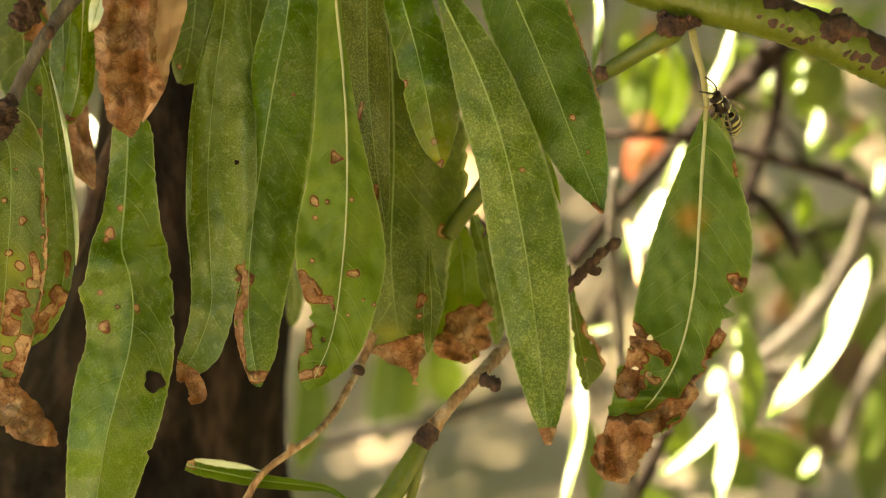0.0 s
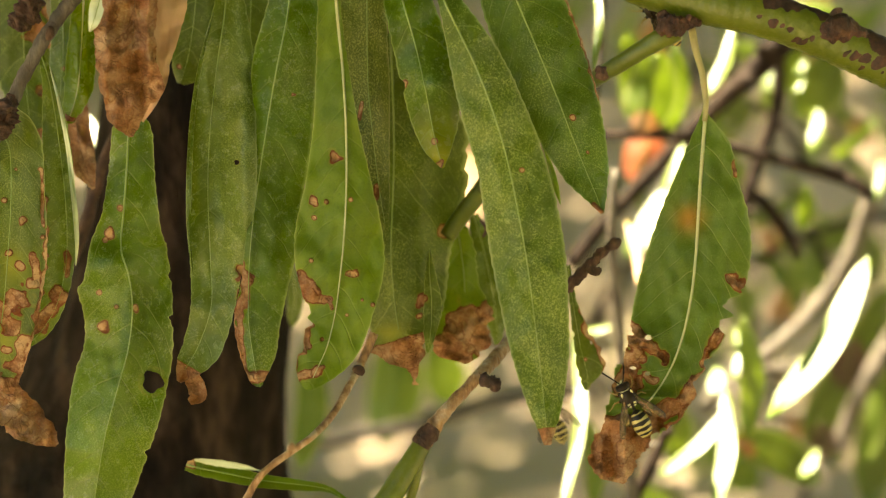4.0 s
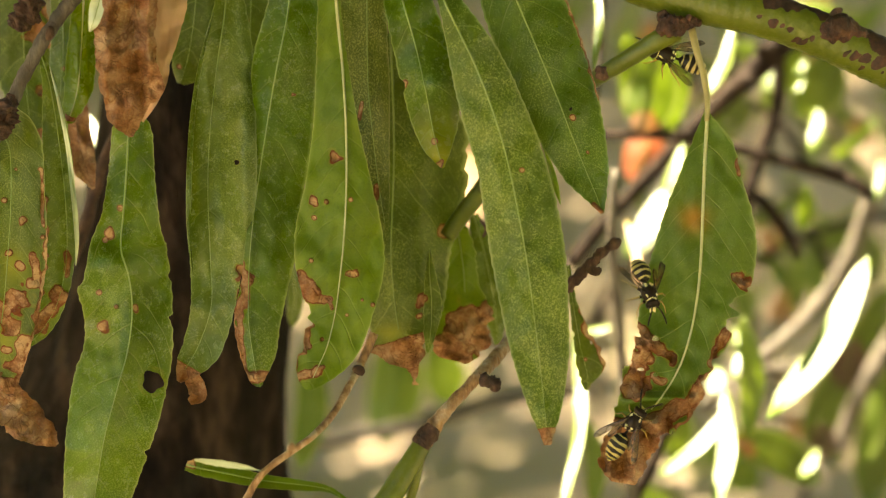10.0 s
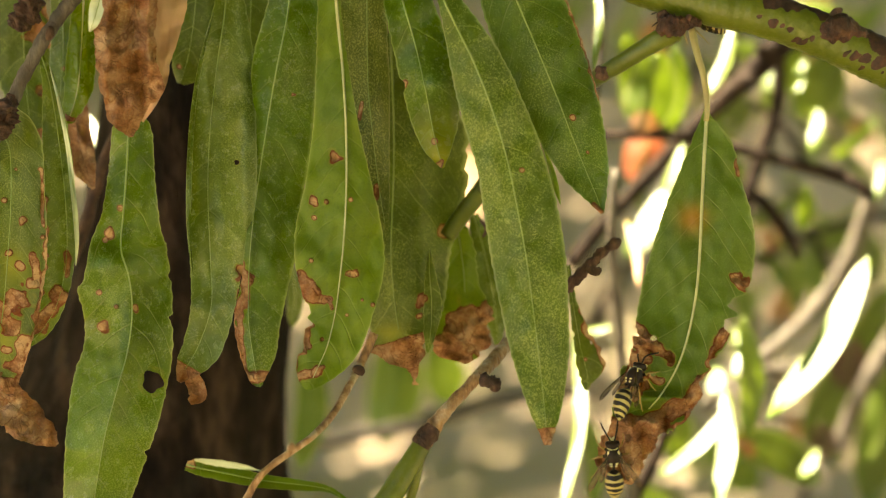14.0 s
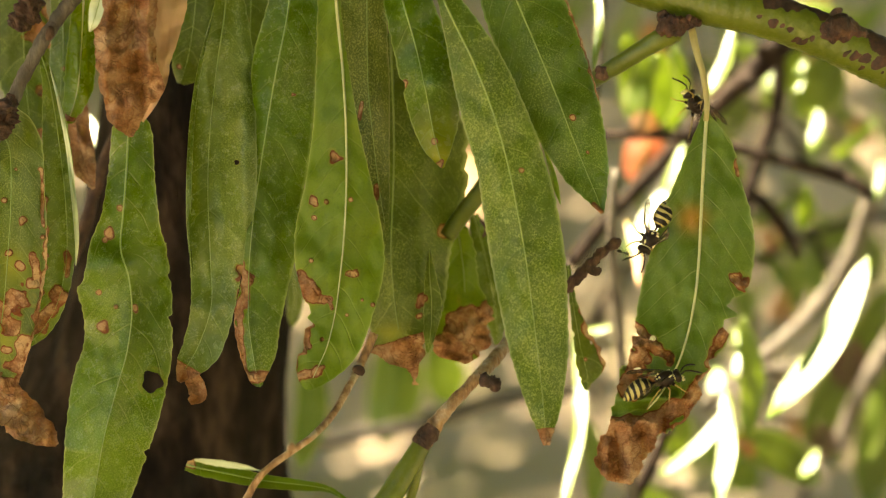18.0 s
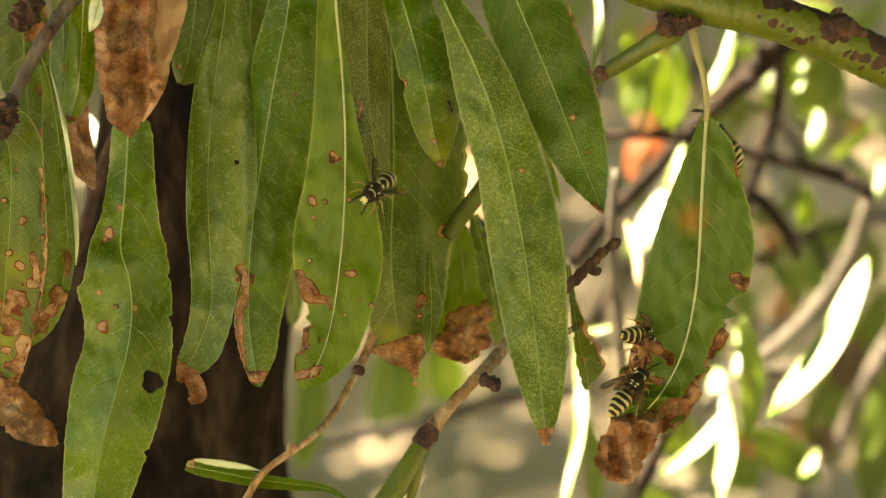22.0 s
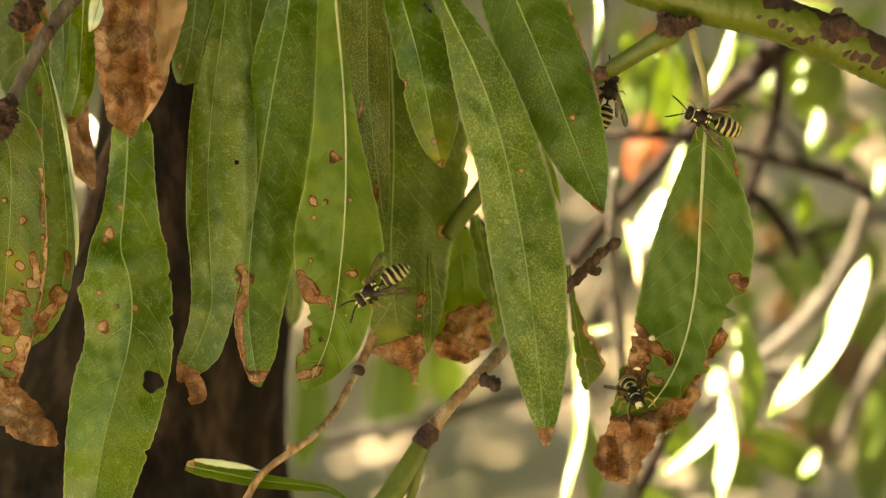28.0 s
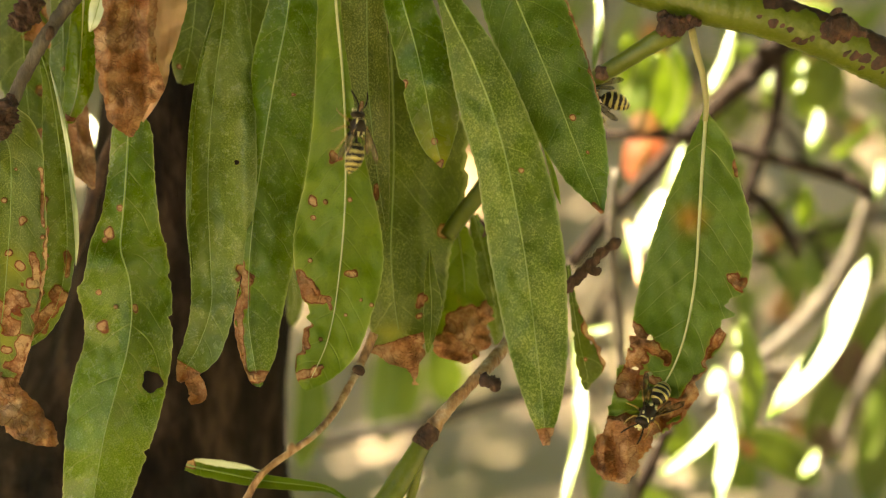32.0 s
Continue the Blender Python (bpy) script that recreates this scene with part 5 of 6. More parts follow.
def wasp(name="wasp"):
    """A yellow and black wasp, 12.5 mm long, head to +y, back to +z."""
    root = empty(name, (0, 0, 0), "yellow and black striped wasp with amber wings", "wasp", "wasps")
    thorax = blob("thorax", (0, 2.1, 0), (1.7, 2.1, 1.6), WM["black"], root, 0.1, 12, 20, "black thorax with cream marks")
    for sx in (-1, 1):
        blob("mark", (sx * 1.02, 2.9, 0.98), (0.26, 0.75, 0.16), WM["cream"], thorax, 0.3, 6, 8, "cream shoulder stripe")
        blob("mark", (sx * 0.62, 0.9, 1.22), (0.36, 0.22, 0.16), WM["cream"], thorax, -0.4, 6, 8, "cream spot")
        blob("mark", (sx * 0.5, 0.35, 0.95), (0.30, 0.2, 0.16), WM["cream"], thorax, -0.6, 6, 8)
        blob("mark", (sx * 1.38, 1.7, 0.1), (0.2, 0.4, 0.4), WM["cream"], thorax, 0, 6, 8)
    head = blob("head", (0, 4.55, -0.25), (1.52, 0.86, 1.3), WM["black"], root, 0.15, 10, 18, "black head with cream face")
    blob("face_plate", (0, 5.25, -0.75), (0.75, 0.45, 0.7), WM["cream"], head, 0.2, 8, 10, "cream face")
    blob("collar", (0, 3.88, 0.12), (1.12, 0.16, 1.0), WM["cream"], head, 0.15, 8, 16)
    for sx in (-1, 1):
        blob("eye", (sx * 1.08, 4.75, -0.05), (0.42, 0.55, 0.82), WM["black"], head, 0.1, 8, 10, "dark kidney eye")
        blob("jaw", (sx * 0.42, 5.6, -1.25), (0.3, 0.35, 0.3), WM["cream"], head, 0.3, 6, 8)
        v, f = bent([(sx * 0.4, 5.35, 0.2), (sx * 0.8, 6.3, 0.9), (sx * 1.25, 7.3, 0.7), (sx * 1.7, 8.3, 0.1), (sx * 1.95, 9.2, -0.6)], [0.16, 0.15, 0.18, 0.19, 0.13], 18)
        mesh_object("antenna", v, f, WM["black"], head)
    # waist and abdomen: six rings, each its own plate
    blob("waist", (0, -0.4, -0.2), (0.28, 0.7, 0.28), WM["black"], root, 0, 6, 10)
    prof_y = np.array([-0.7, -1.6, -2.95, -4.3, -5.5, -6.4, -7.1])
    prof_r = np.array([0.36, 1.4, 1.86, 1.84, 1.55, 1.05, 0.2])
    drop = np.array([-0.15, -0.1, -0.2, -0.5, -0.95, -1.5, -2.0])
    for k in range(6):
        verts, faces, uvs = [], [], []
        sides, steps = 28, 6
        for i in range(steps + 1):
            t = i / steps
            yy = prof_y[k] + (prof_y[k + 1] - prof_y[k]) * t - 0.12 * (t > 0.9)
            rr = prof_r[k] + (prof_r[k + 1] - prof_r[k]) * t + 0.07 * math.sin(t * 2.6)
            zz = drop[k] + (drop[k + 1] - drop[k]) * t
            for j in range(sides + 1):
                q = 2 * math.pi * j / sides
                verts.append((rr * math.sin(q) * MM, yy * MM, (zz + 0.92 * rr * math.cos(q)) * MM))
                uvs.append((j / sides, t))
        for i in range(steps):
            for j in range(sides):
                a = i * (sides + 1) + j
                faces.append((a, a + 1, a + sides + 2, a + sides + 1))
        ring = mesh_object("abdomen_ring", verts, faces, WM["ring"], root)
        uv = ring.data.uv_layers.new(name="UVMap")
        for loop in ring.data.loops:
            uv.data[loop.index].uv = uvs[loop.vertex_index]
    for sx in (-1, 1):
        legs = [((0.8, 3.2, -1.0), (2.2, 4.0, -1.0), (2.8, 4.9, -2.0), (2.9, 5.9, -2.9)),
                ((1.0, 2.0, -1.1), (3.0, 2.2, -0.6), (3.7, 1.6, -2.1), (4.4, 1.2, -3.0)),
                ((0.9, 0.9, -1.0), (2.8, -0.4, -0.4), (3.3, -2.3, -1.9), (4.0, -3.6, -3.0))]
        for hip, knee, ankle, toe in legs:
            v, f = bent([(sx * a, b, c) for a, b, c in (hip, knee, ankle, toe)], [0.26, 0.17, 0.12, 0.07], 16)
            leg = mesh_object("leg", v, f, WM["leg"], root, "yellow jointed leg")
            v, f = bent([(sx * a, b, c) for a, b, c in (hip, tuple(0.5 * np.array(hip) + 0.5 * np.array(knee)))], [0.42, 0.32], 6)
            mesh_object("thigh", v, f, WM["black"], leg, "black thigh")
        # wings at rest, folded lengthwise, held half open
        for name_w, ang, ln, wd, z in (("forewing", 27, 8.0, 1.25, 1.15), ("hindwing", 14, 5.6, 0.85, 0.95)):
            a = radians(ang)
            out = Vector((sx * math.sin(a), -math.cos(a), 0))
            aside = Vector((sx * math.cos(a), math.sin(a), 0))
            verts, faces = [], []
            for i in range(15):
                t = i / 14
                w = wd * (0.25 + 0.75 * math.sin(min(1.0, t * 1.25) * math.pi / 2)) * math.sqrt(max(0.0, 1 - max(0, (t - 0.8) / 0.2) ** 2))
                for j in range(4):
                    c = (j / 3 - 0.35) * w
                    p = Vector((sx * 1.15, 2.2, z)) + out * (ln * t) + aside * c + Vector((0, 0, 0.16 * math.sin(j * 1.5) - 0.6 * t * t + (0.2 if j == 3 else 0)))
                    verts.append(p * MM)
            for i in range(14):
                for j in range(3):
                    q = i * 4 + j
                    faces.append((q, q + 1, q + 5, q + 4))
            wing = mesh_object(name_w, verts, faces, WM["wing"], root, "smoky amber wing")
            ed = [verts[i * 4 + (3 if name_w == "forewing" else 0)] / MM for i in range(15)]
            v, f = bent([tuple(e) for e in ed], [0.08] * 14 + [0.04], 18, 6)
            mesh_object("wing_vein", v, f, WM["black"], wing)
    return root


def ant():
    root = empty("ant", (0, 0, 0), "tiny black ant walking on a leaf", "ant", "ants")
    blob("head", (0, 0.95, 0), (0.3, 0.34, 0.25), WM["black"], root, 0, 6, 8)
    blob("thorax", (0, 0.3, 0.02), (0.2, 0.45, 0.22), WM["black"], root, 0, 6, 8)
    blob("gaster", (0, -0.75, 0), (0.36, 0.6, 0.34), WM["black"], root, 0, 6, 8)
    for sx in (-1, 1):
        for k, (y0, y1) in enumerate(((0.55, 1.1), (0.3, 0.25), (0.05, -0.7))):
            v, f = bent([(sx * 0.15, y0, -0.1), (sx * 0.6, (y0 + y1) / 2, 0.15), (sx * 0.95, y1, -0.45)], [0.07, 0.06, 0.04], 8, 5)
            mesh_object("leg", v, f, WM["black"], root)
        v, f = bent([(sx * 0.12, 1.2, 0.05), (sx * 0.4, 1.5, 0.2), (sx * 0.5, 1.95, 0.0)], [0.05, 0.05, 0.04], 8, 5)
        mesh_object("antenna", v, f, WM["black"], root)
    return root


BASIS = Matrix.Identity(3)
for col, vec in enumerate((RIGHT, UP, -FWD)):
    for row in range(3):
        BASIS[row][col] = vec[row]


def on(x, y, d, heading, roll=0.0, pitch=0.0):
    """Pose of an insect at a plan place. heading: degrees clockwise from straight up; roll about its length (0: back to the viewer,
    positive: back turned to its right); pitch: head towards the viewer."""
    r = BASIS @ Matrix.Rotation(radians(-heading), 3, "Z") @ Matrix.Rotation(radians(pitch), 3, "X") @ Matrix.Rotation(radians(roll), 3, "Y")
    return Matrix.Translation(at(x, y, d)) @ r.to_4x4()


def motions():
    wander = wasp()
    feeder = copy_thing(wander, Matrix.Identity(4))
    visitor = copy_thing(wander, Matrix.Identity(4))
    late = copy_thing(wander, Matrix.Identity(4))
    lurker = copy_thing(wander, Matrix.Identity(4))
    edge = copy_thing(wander, Matrix.Identity(4))
    ant_a = ant()
    ant_b = copy_thing(ant_a, Matrix.Identity(4))

    # the feeding leaf swings on its petiole
    base = at(*PIVOT)
    sway = [(0, 0), (0.5, -4), (1, -6), (1.5, -1), (2, 2), (2.5, 2), (3, -4), (3.5, -3), (5.5, -3), (6, -1), (6.5, -1), (7, 3), (7.5, 3), (8, 5), (8.5, 8), (9, 9), (9.5, 6), (10, 8),
            (10.5, 6), (11, 0), (11.5, 3), (12, 5), (12.5, 3), (13.5, 3), (14, 5), (14.5, 5)]
    sway += [(16.5, 4), (17, 0), (17.5, 0), (18, 4), (18.5, 6), (19, 11), (19.5, 9), (20, 24), (20.5, 0), (21, 13), (21.5, 10), (22, 4), (22.5, 10), (23, 9), (23.5, 16), (24, 4), (24.5, 4),
             (25, 9), (25.5, 10), (27.5, 2), (28, 3), (29, 3), (29.5, 0), (30, -2), (30.5, -2), (31, -1), (32, 0)]
    walk(feeding_leaf, [(t, Matrix.Translation(base) @ Matrix.Rotation(-s / 446.0, 4, "Y")) for t, s in sway])

    # the other leaves drift a little
    for thing, reach, drift in ((holed_leaf, 486, [(0, 3), (1.5, 2), (2.5, 0), (6.5, 1), (10, 0), (14.5, 0), (19, -1), (22, -1), (28, 0), (32, -1)]),
                                (mid_leaf, 540, [(0, 2), (2.5, 0), (18, 0), (19, -1), (21, -3), (24.5, -3), (25, 0), (25.5, 0), (27.5, -1), (32, -2)]),
                                (long_leaf, 830, [(0, 1), (2.5, 0), (13, 0), (18.5, -2), (20.5, -5), (21, -8), (21.5, -3), (23, -3), (25.5, -6), (27.5, -3), (32, -3)])):
        rest = thing.matrix_basis.copy()
        walk(thing, [(t, rest @ Matrix.Rotation(-v / reach, 4, "Y")) for t, v in drift])

    walk(wander, [
        (0.0, on(1286, 198, 0.1, -42, 40, 35)), (0.5, on(1277, 186, 0.1, -24, 56, 20)), (0.75, on(1258, 155, 0.3, -6, 120)), (1.0, on(1238, 125, 0.5, 0, 178)), (1.25, on(1222, 118, 0.4, -14, 100)),
        (1.5, on(1212, 118, 0.1, -30, 20)), (2.0, on(1214, 112, 0.1, -25, 15)), (2.5, on(1212, 84, 0.3, -42, 20)), (3.0, on(1158, 50, 0.6, -85, 60)), (3.5, on(1172, 40, 0.7, -80, 40)),
        (4.5, on(1160, 22, 0.8, -10, 10)), (5.5, on(1152, 8, 0.8, 20, 10)), (5.75, on(1180, 50, 0.6, 100, 10)), (6.0, on(1203, 88, 0.2, 152, 10)), (6.5, on(1227, 155, 0.0, 190, -12)), (7.0, on(1211, 256, 0.0, 200, -20)), (7.5, on(1188, 308, 0.2, 216, -10)),
        (7.7, on(1184, 300, 0.3, 290, -10)), (8.0, on(1182, 288, 0.3, 378, -35)), (8.5, on(1216, 228, 0.0, 370, -10)), (9.0, on(1217, 166, 0.0, 346, -14)), (9.5, on(1214, 116, 0.0, 334, 10)), (10.0, on(1196, 103, 0.2, 288, 10)),
        (10.5, on(1178, 52, 0.6, 305, 30)), (11.0, on(1168, 32, 0.7, 305, 20)), (12.0, on(1190, -60, 0.8, 330, 10)), (13.2, on(1230, -50, 0.9, 300, 20)), (14.0, on(1228, 38, 0.7, 275, 50)), (14.5, on(1218, 52, 0.6, 262, 40)), (15.2, on(1214, 120, 0.3, 220, 10)),
        (16.5, on(1214, 266, -0.35, 206, -15, 10)), (17.0, on(1197, 272, -0.4, 222, -10, 18)), (17.5, on(1206, 332, -0.1, 192, -5)), (18.0, on(1160, 408, 0.0, 210, -12)), (18.5, on(1140, 448, 0.1, 195, -8)), (19.0, on(1125, 530, 0.1, 197, -10)),
        (19.25, on(1130, 555, 0.0, 250, 0)), (19.5, on(1140, 578, -0.3, 300, 10)), (20.0, on(1138, 570, -0.3, 270, 20)), (20.5, on(1115, 580, 0.0, 310, 20)), (21.0, on(1122, 584, 0.2, 350, 10, -52)), (21.5, on(1120, 582, 0.2, 410, 20, -50)),
        (22.0, on(1140, 590, -0.1, 440, 20, -58)), (22.5, on(1132, 592, 0.0, 437, 25, -48)), (23.0, on(1140, 592, 0.1, 420, 10, -45)), (23.25, on(1124, 600, 0.1, 490, 10, -30)), (23.5, on(1127, 598, 0.0, 565, 10)), (24.0, on(1115, 592, 0.0, 562, 15)), (24.5, on(1110, 578, 0.1, 532, 0, 20)),
        (25.0, on(1113, 568, 0.1, 552, 0, 32)), (25.5, on(1124, 600, 0.6, 560, 0)), (26.3, on(1150, 560, 1.0, 540, 0)), (27.3, on(1190, 480, 1.2, 500, 0)), (29.5, on(1220, 470, 1.2, 480, 0)), (32.0, on(1220, 460, 1.2, 480, 0))])

    walk(feeder, [
        (0.0, on(1900, 300, 6.0, -80, 0)), (0.6, on(1500, 560, 2.0, -60, 0)), (1.0, on(1247, 668, -0.6, -35, -30, 10)), (1.5, on(1196, 705, -0.6, -58, 15)), (2.0, on(1135, 660, -0.6, -70, 30)), (2.5, on(1100, 690, -0.6, -160, 10, 35)), (3.0, on(1139, 748, -0.6, -212, -20)), (3.25, on(1120, 742, -0.7, -140, 0)),
        (3.5, on(1106, 738, -0.7, -62, 20)), (4.5, on(1150, 690, -0.6, -20, 0)), (5.5, on(1184, 638, -0.6, 3, 0)), (5.75, on(1180, 640, -0.6, -50, 30)), (6.0, on(1174, 638, -0.6, -104, 62)), (6.5, on(1165, 648, -0.6, -133, 35)), (7.0, on(1148, 672, -0.6, -122, 0, 45)), (7.5, on(1163, 675, -0.6, -180, 0, 35)),
        (8.0, on(1148, 703, -0.6, -122, 15)), (8.5, on(1126, 740, -0.6, -114, 22)), (9.0, on(1118, 765, -0.6, -182, 0)), (9.5, on(1109, 758, -0.6, -248, -25)), (10.0, on(1110, 763, -0.6, -325, -15)), (10.5, on(1120, 733, -0.6, -355, 0)), (11.0, on(1127, 697, -0.6, -352, 0)),
        (11.5, on(1121, 711, -0.6, -390, 5, -25)), (12.0, on(1117, 702, -0.6, -394, 0, -35)), (12.5, on(1107, 695, -0.6, -355, 0)), (13.0, on(1110, 683, -0.6, -338, -38)), (13.5, on(1108, 684, -0.6, -338, -42, -15)), (14.0, on(1114, 682, -0.6, -330, -50, -20)), (14.5, on(1122, 669, -0.6, -300, -60)),
        (16.5, on(1114, 687, -0.6, -275, -62)), (17.0, on(1100, 697, -0.6, -294, -62)), (17.5, on(1121, 686, -0.6, -292, -62)), (18.0, on(1160, 676, -0.6, -287, -58)), (18.5, on(1183, 664, -0.6, -315, -20)), (18.75, on(1182, 630, -0.7, -355, 0)), (19.0, on(1178, 605, -0.7, -386, 8)),
        (19.25, on(1290, 690, -1.0, -400, 0)), (19.5, on(1402, 744, -0.6, -410, 0)), (19.75, on(1350, 770, -0.3, -385, 0)), (20.0, on(1268, 760, -0.2, -365, -20)), (20.5, on(1140, 733, -0.6, -386, 0)), (21.0, on(1150, 718, -0.6, -357, 0)), (21.5, on(1126, 698, -0.6, -325, -12, -20)), (22.0, on(1117, 687, -0.6, -318, -12, -32)),
        (22.5, on(1151, 718, -0.6, -296, -25)), (23.0, on(1141, 764, -0.6, -332, -5)), (23.5, on(1136, 759, -0.6, -372, 5)), (24.0, on(1155, 743, -0.6, -325, 0)), (24.5, on(1160, 713, -0.6, -355, 0)), (25.0, on(1152, 676, -0.35, -388, 0, -48)), (25.5, on(1238, 650, -0.6, -335, 0)), (26.2, on(1215, 640, -0.6, -270, 0)), (26.9, on(1165, 648, -0.6, -200, 0)),
        (27.5, on(1140, 656, -0.6, -155, 0)), (28.0, on(1118, 690, -0.6, -200, 0, 68)), (28.25, on(1124, 688, -0.6, -235, -30, 15)), (28.5, on(1130, 683, -0.6, -276, -64)), (29.0, on(1130, 681, -0.6, -300, -58)), (29.5, on(1174, 648, -0.6, -291, -58)), (29.75, on(1190, 644, -0.6, -235, -10)), (30.0, on(1198, 643, -0.6, -180, 0, 12)),
        (30.5, on(1198, 665, -0.6, -160, 0, 25)), (31.0, on(1173, 711, -0.6, -152, 0, 38)), (31.5, on(1173, 714, -0.6, -150, 0, 36)), (32.0, on(1156, 718, -0.6, -142, 0, 30))])

    walk(visitor, [
        (0.0, on(700, 1100, 8.0, 40, 0)), (2.5, on(900, 950, 5.0, 40, 0)), (3.0, on(1035, 616, 2.0, 20, 0)), (3.2, on(1070, 670, 0.5, 30, 0)), (3.5, on(1085, 702, -0.3, 20, 60)), (3.9, on(1000, 760, 2.0, -20, 0)), (4.6, on(930, 560, 3.5, -30, 0)), (6.5, on(930, 420, 3.0, 20, 0)), (8.2, on(925, 400, 2.6, 110, 0)),
        (8.5, on(1136, 425, 0.3, 170, -20)), (9.0, on(1136, 465, 0.0, 188, -25, 42)), (9.5, on(1142, 474, 0.0, 165, -20, 25)), (10.0, on(1144, 504, -0.2, 165, -15, 30)), (10.5, on(1146, 600, -0.5, 176, 0)), (10.8, on(1110, 480, 0.0, 200, 0)), (11.0, on(1052, 362, 3.2, 200, 0)), (11.25, on(1060, 540, 1.0, 140, 0)), (11.5, on(1050, 668, 0.2, 110, 0)),
        (11.75, on(1000, 860, 2.0, 120, 0)), (11.95, on(1000, 1010, 2.6, 120, 0)), (12.5, on(1150, 1100, 4.0, 100, 0)), (13.2, on(1440, 930, 2.0, 20, 0)), (13.5, on(1352, 826, 0.5, -55, 0)), (13.75, on(1200, 860, -0.8, -50, 0)), (14.0, on(1086, 826, -0.7, -4, 0, 10)), (14.5, on(1072, 785, 0.2, -4, 10)), (15.5, on(1150, 640, -0.9, 30, 0)), (16.2, on(1260, 620, -1.0, 10, 0)), (16.5, on(1266, 547, -0.8, -20, 0)),
        (17.0, on(1308, 258, 0.3, -38, 60)), (17.5, on(1300, 250, 0.9, -50, 60)), (18.0, on(1240, 200, 0.7, -30, 120)), (18.5, on(1210, 203, 0.3, 4, 175)), (19.0, on(1165, 88, 0.9, -10, 175)), (19.25, on(1020, 230, -0.8, -40, 90)), (19.5, on(896, 395, -1.2, -20, 20)), (19.75, on(800, 320, -1.0, -30, 0)), (20.0, on(735, 260, -0.95, -28, 0)),
        (20.5, on(652, 272, -0.95, 8, 10)), (20.75, on(654, 290, -0.95, 80, 10)), (21.0, on(655, 302, -0.95, 150, 10)), (21.5, on(662, 306, -0.95, 172, 0)), (22.0, on(672, 330, -1.15, 226, 0, 52)), (22.5, on(652, 345, -0.95, 178, 0, 12)), (22.75, on(645, 360, -0.95, 100, 0)), (23.0, on(636, 374, -1.05, 17, 12)), (23.5, on(641, 358, -1.05, 0, 10)), (24.0, on(649, 303, -0.95, 12, 0)),
        (24.5, on(643, 232, -0.95, 0, 10)), (25.0, on(667, 262, -0.95, 96, 10)), (25.25, on(690, 300, -0.85, 150, 0)), (25.5, on(692, 335, -0.75, 196, 0)), (26.5, on(680, 410, -0.95, 210, 0)), (27.5, on(668, 470, -1.05, 218, 15)), (28.0, on(670, 506, -1.05, 232, 20)), (28.5, on(659, 491, -1.05, 278, 20)), (28.75, on(660, 493, -1.05, 230, 25)), (29.0, on(654, 490, -1.05, 190, 35)),
        (29.5, on(637, 531, -1.05, 150, 10)), (30.0, on(642, 568, -1.05, 95, 0)), (30.25, on(640, 530, -1.05, 40, 15)), (30.5, on(645, 491, -1.05, -8, 30)), (31.0, on(640, 388, -1.05, -4, 38)), (31.5, on(642, 372, -1.05, 4, 38)), (32.0, on(632, 244, -1.05, 3, 40))])

    walk(late, [
        (0.0, on(1900, 700, 8.0, -60, 0)), (20.0, on(1900, 650, 5.0, -60, 0)), (20.7, on(1600, 520, 2.0, -60, 0)), (21.0, on(1450, 458, 0.4, -55, 0)), (21.5, on(1335, 290, 0.5, -60, 30)), (22.0, on(1281, 245, 0.35, -42, 88)), (22.5, on(1288, 208, 0.2, -28, 60)), (23.0, on(1274, 258, 0.8, 0, 100)), (23.5, on(1238, 270, 0.8, -40, 130)), (24.0, on(1280, 240, 0.6, -25, 120)),
        (24.5, on(1238, 150, 0.5, -6, 176)), (25.0, on(1212, 80, 0.5, -12, 160)), (25.5, on(1190, 20, 0.9, -30, 90)), (26.2, on(1230, 80, 0.5, -50, 20)), (27.0, on(1268, 190, -0.4, -70, 0)), (27.5, on(1262, 208, -0.4, -76, 0)), (28.0, on(1258, 214, -0.5, -70, 0)), (28.5, on(1248, 195, -0.5, -62, 0)), (29.0, on(1249, 152, -0.5, -14, 0)), (29.5, on(1228, 104, -0.4, -6, 0)),
        (30.0, on(1200, 80, -0.4, -85, 20)), (30.5, on(1148, 84, 0.8, -88, 20)), (31.0, on(1112, 140, 0.7, -128, 20)), (31.5, on(1104, 148, 0.6, -150, 20)), (32.0, on(1058, 172, 0.7, -80, 20))])

    walk(lurker, [
        (0.0, on(1250, 1200, 10.0, -20, 0)), (20.4, on(1300, 1100, 6.0, -20, 0)), (20.8, on(1240, 520, 2.0, -60, 0)), (21.0, on(1165, 412, 1.0, -70, 20)), (21.3, on(1060, 470, 1.5, -110, 0)), (21.6, on(970, 520, 1.4, -120, 0)), (22.0, on(972, 586, 1.3, -150, 0)), (22.5, on(966, 596, 1.2, -180, 0)), (23.0, on(960, 590, 1.2, -220, 0)), (23.3, on(1030, 580, 0.9, -270, 0)), (23.5, on(1102, 575, 0.5, -300, 20)), (24.0, on(1014, 570, 1.2, -275, 20)), (24.5, on(1012, 600, 1.2, -300, 0)),
        (25.0, on(990, 640, 1.2, -350, 0)), (25.5, on(1040, 600, 1.0, -300, 20)), (26.2, on(1000, 560, 2.0, -330, 0)), (27.5, on(930, 500, 3.0, -340, 0)), (32.0, on(930, 480, 3.0, -340, 0))])

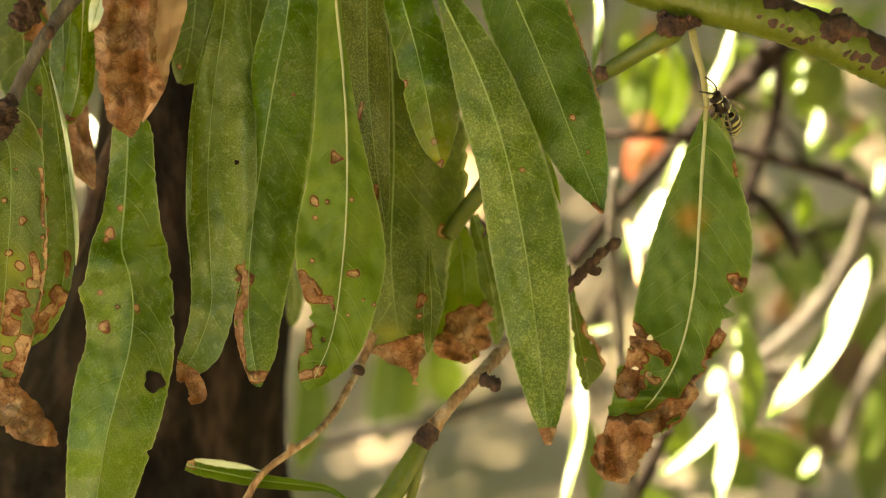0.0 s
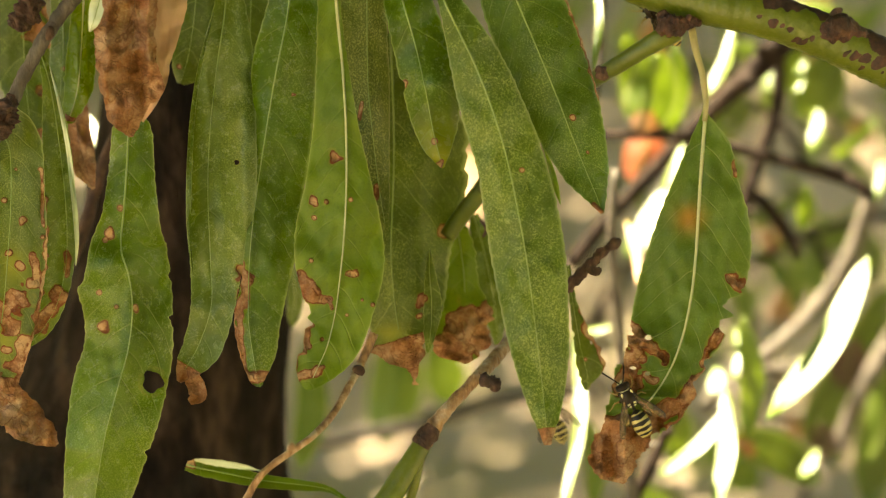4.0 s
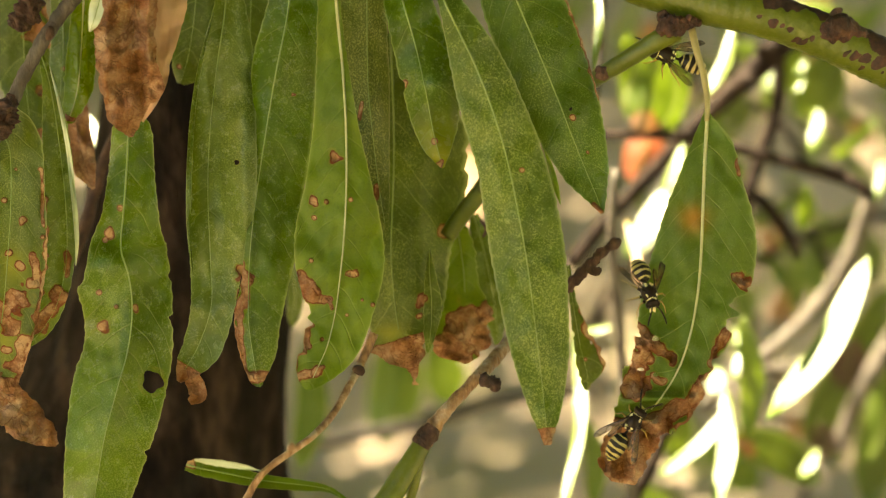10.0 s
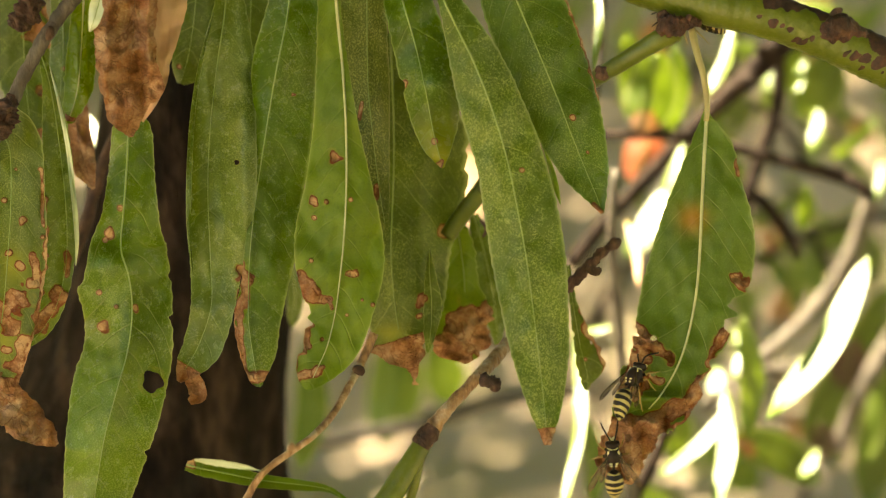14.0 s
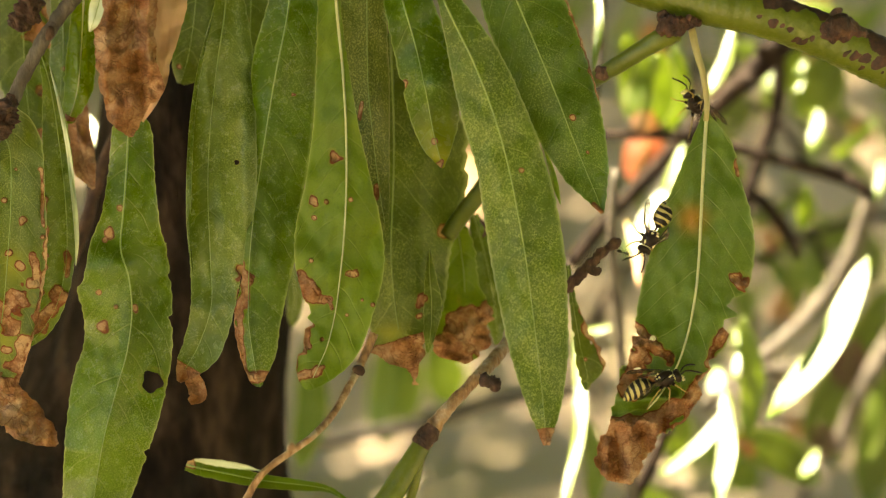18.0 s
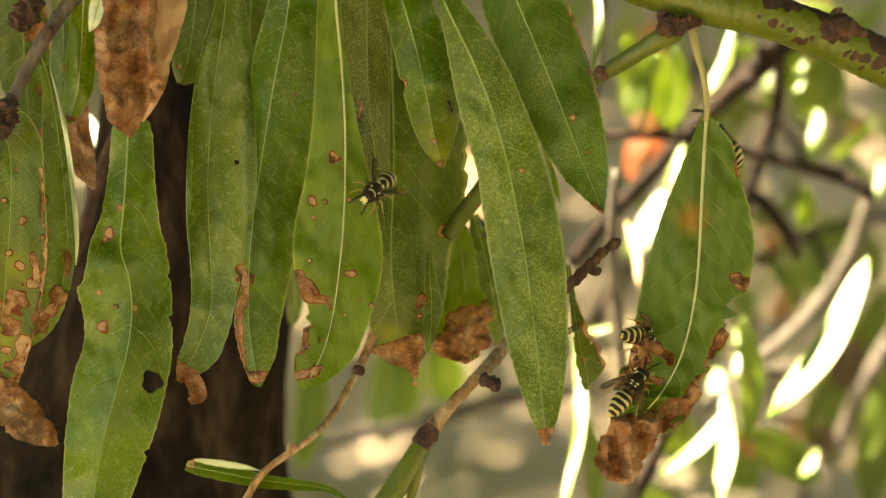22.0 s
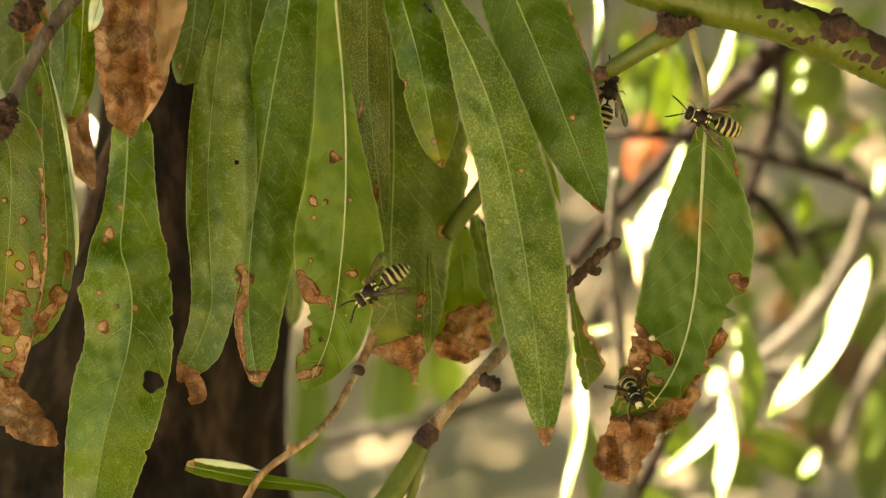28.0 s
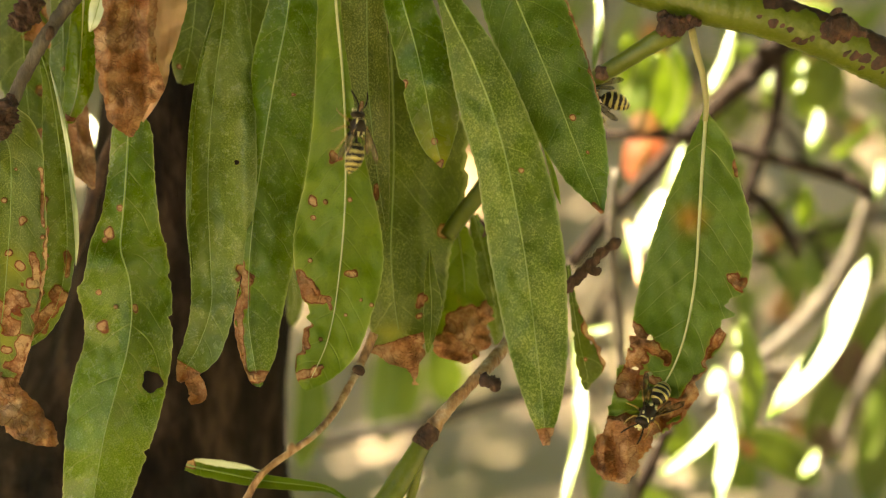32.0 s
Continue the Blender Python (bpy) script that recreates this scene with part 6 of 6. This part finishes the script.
    walk(edge, [
        (0.0, on(1900, 100, 10.0, -20, 0)), (23.6, on(1800, 120, 6.0, -20, 0)), (24.2, on(1600, 250, 4.0, 60, 0)), (24.7, on(1340, 350, 1.8, 130, 0)), (25.0, on(1186, 390, 0.5, 160, 20)), (25.5, on(1180, 398, 0.5, 140, 20)), (26.0, on(1150, 350, 0.7, 80, 0)), (26.6, on(1120, 280, 0.8, 20, 0)), (27.5, on(1070, 192, 0.6, 10, 40)), (28.0, on(1076, 178, 0.6, 12, 160)), (28.5, on(1064, 165, 0.7, 10, 120)), (29.0, on(1056, 150, 0.7, 5, 90)),
        (29.5, on(1072, 190, 0.6, 0, 60)), (30.0, on(1056, 135, 0.7, 10, 60)), (30.5, on(1056, 130, 0.7, 20, 40)), (31.0, on(1060, 125, 0.6, 10, 40)), (31.5, on(1040, 120, 0.9, -20, 40)), (32.0, on(1012, 212, 0.9, -100, 40))])

    walk(ant_a, [
        (0.0, on(700, -120, -0.4, 180)), (18.0, on(728, -60, -0.55, 170)), (19.0, on(740, 35, -0.55, 165)), (19.5, on(756, 53, -0.55, 120)), (20.0, on(757, 95, -0.55, 180)), (20.5, on(772, 121, -0.55, 150)), (20.75, on(740, 150, -0.55, 210)), (21.0, on(716, 152, -0.42, 250)), (21.25, on(735, 156, -0.55, 180)), (21.5, on(757, 152, -0.55, 115)), (22.0, on(797, 189, -0.4, 160)),
        (22.5, on(801, 208, -0.3, 100)), (23.0, on(803, 203, -0.3, 95)), (23.5, on(820, 214, -1.0, 130)), (23.75, on(822, 200, -1.1, 60)), (24.0, on(816, 179, -1.12, 0)), (24.5, on(807, 167, -1.1, -10)), (25.0, on(803, 136, -1.12, -5)), (25.5, on(792, 48, -1.1, -15)), (27.5, on(764, 30, -0.5, -60)), (28.0, on(757, 15, -0.5, -40)), (28.5, on(736, -6, -0.5, -60)), (29.2, on(670, -20, -0.5, -90)),
        (30.0, on(628, 38, -0.5, -170)), (30.5, on(668, 53, -0.1, -240)), (31.0, on(690, 10, 0.0, -320)), (32.0, on(690, -60, 0.0, -350))])
    walk(ant_b, [
        (0.0, on(1130, -60, 0.9, 200)), (6.5, on(1116, 40, 0.5, 210)), (7.0, on(1104, 78, 0.0, 215)), (8.0, on(1050, 130, -0.2, 230)), (11.0, on(985, 230, -0.4, 220)), (12.5, on(935, 272, -1.1, 215)), (13.0, on(927, 284, -1.1, 210)), (13.5, on(905, 320, -1.1, 210)), (14.2, on(868, 390, -0.6, 215)), (15.0, on(856, 415, 0.3, 190)), (17.0, on(1000, 470, 1.0, 110)),
        (19.0, on(1180, 430, -0.4, 110)), (20.0, on(1202, 509, -0.4, 200)), (20.5, on(1186, 555, -0.4, 180)), (21.0, on(1213, 589, -0.4, 130)), (21.5, on(1250, 600, -0.35, 100)), (21.9, on(1282, 590, 0.2, 60)), (22.3, on(1255, 560, 0.8, -20)), (24.0, on(1240, 470, 0.8, -30)), (32.0, on(1230, 400, 0.8, 0))])

    # stepping legs, feeling antennae, and wings that beat in flight
    flights = {wander: [], feeder: [(0.0, 0.9), (19.1, 19.95)], visitor: [(2.6, 3.3), (10.7, 11.7), (13.2, 13.9), (16.2, 16.9), (19.1, 19.9)], late: [(20.4, 21.4)], lurker: [(20.5, 21.4)], edge: [(24.3, 24.95)]}
    for k, (w, times) in enumerate(flights.items()):
        feel = random.Random(300 + k)
        parts = [p for p in w.children_recursive if p.name.split(".")[0] in ("leg", "antenna", "forewing", "hindwing")]
        for p in parts:
            kind = p.name.split(".")[0]
            cs = [Vector(c) for c in p.bound_box]
            sx = 1 if sum(c.x for c in cs) > 0 else -1
            if kind == "leg":
                hub = Vector((sx * 0.9, 2.0, -1.0)) * MM
                rows, t = [], 0.0
                while t < 32.0:
                    rows.append((t, Matrix.Translation(hub) @ Matrix.Rotation(radians(feel.uniform(-9, 9)), 4, "Z") @ Matrix.Rotation(radians(feel.uniform(-5, 5)), 4, "X") @ Matrix.Translation(-hub)))
                    t += feel.uniform(0.3, 0.7)
            elif kind == "antenna":
                hub = Vector((sx * 0.4, 5.35, 0.2)) * MM
                rows, t = [], 0.0
                while t < 32.0:
                    rows.append((t, Matrix.Translation(hub) @ Matrix.Rotation(radians(feel.uniform(-14, 14)), 4, "Z") @ Matrix.Rotation(radians(feel.uniform(-16, 10)), 4, "X") @ Matrix.Translation(-hub)))
                    t += feel.uniform(0.3, 0.8)
            else:
                hub = Vector((sx * 1.15, 2.2, 1.1)) * MM
                rest = Matrix.Identity(4)
                rows = [(0.0, rest)]
                for a, b in times:
                    if a > 0:
                        rows.append((a - 0.15, rest))
                    n = int((b - a) * 15)
                    for i in range(n):
                        beat = 32 if i % 2 else -24
                        rows.append((a + i / 15, Matrix.Translation(hub) @ Matrix.Rotation(radians(-sx * beat), 4, "Y") @ Matrix.Rotation(radians(sx * 58), 4, "Z") @ Matrix.Translation(-hub)))
                    rows.append((b + 0.12, rest))
            rows.append((32.0, rows[-1][1]))
            walk(p, rows)


motions()
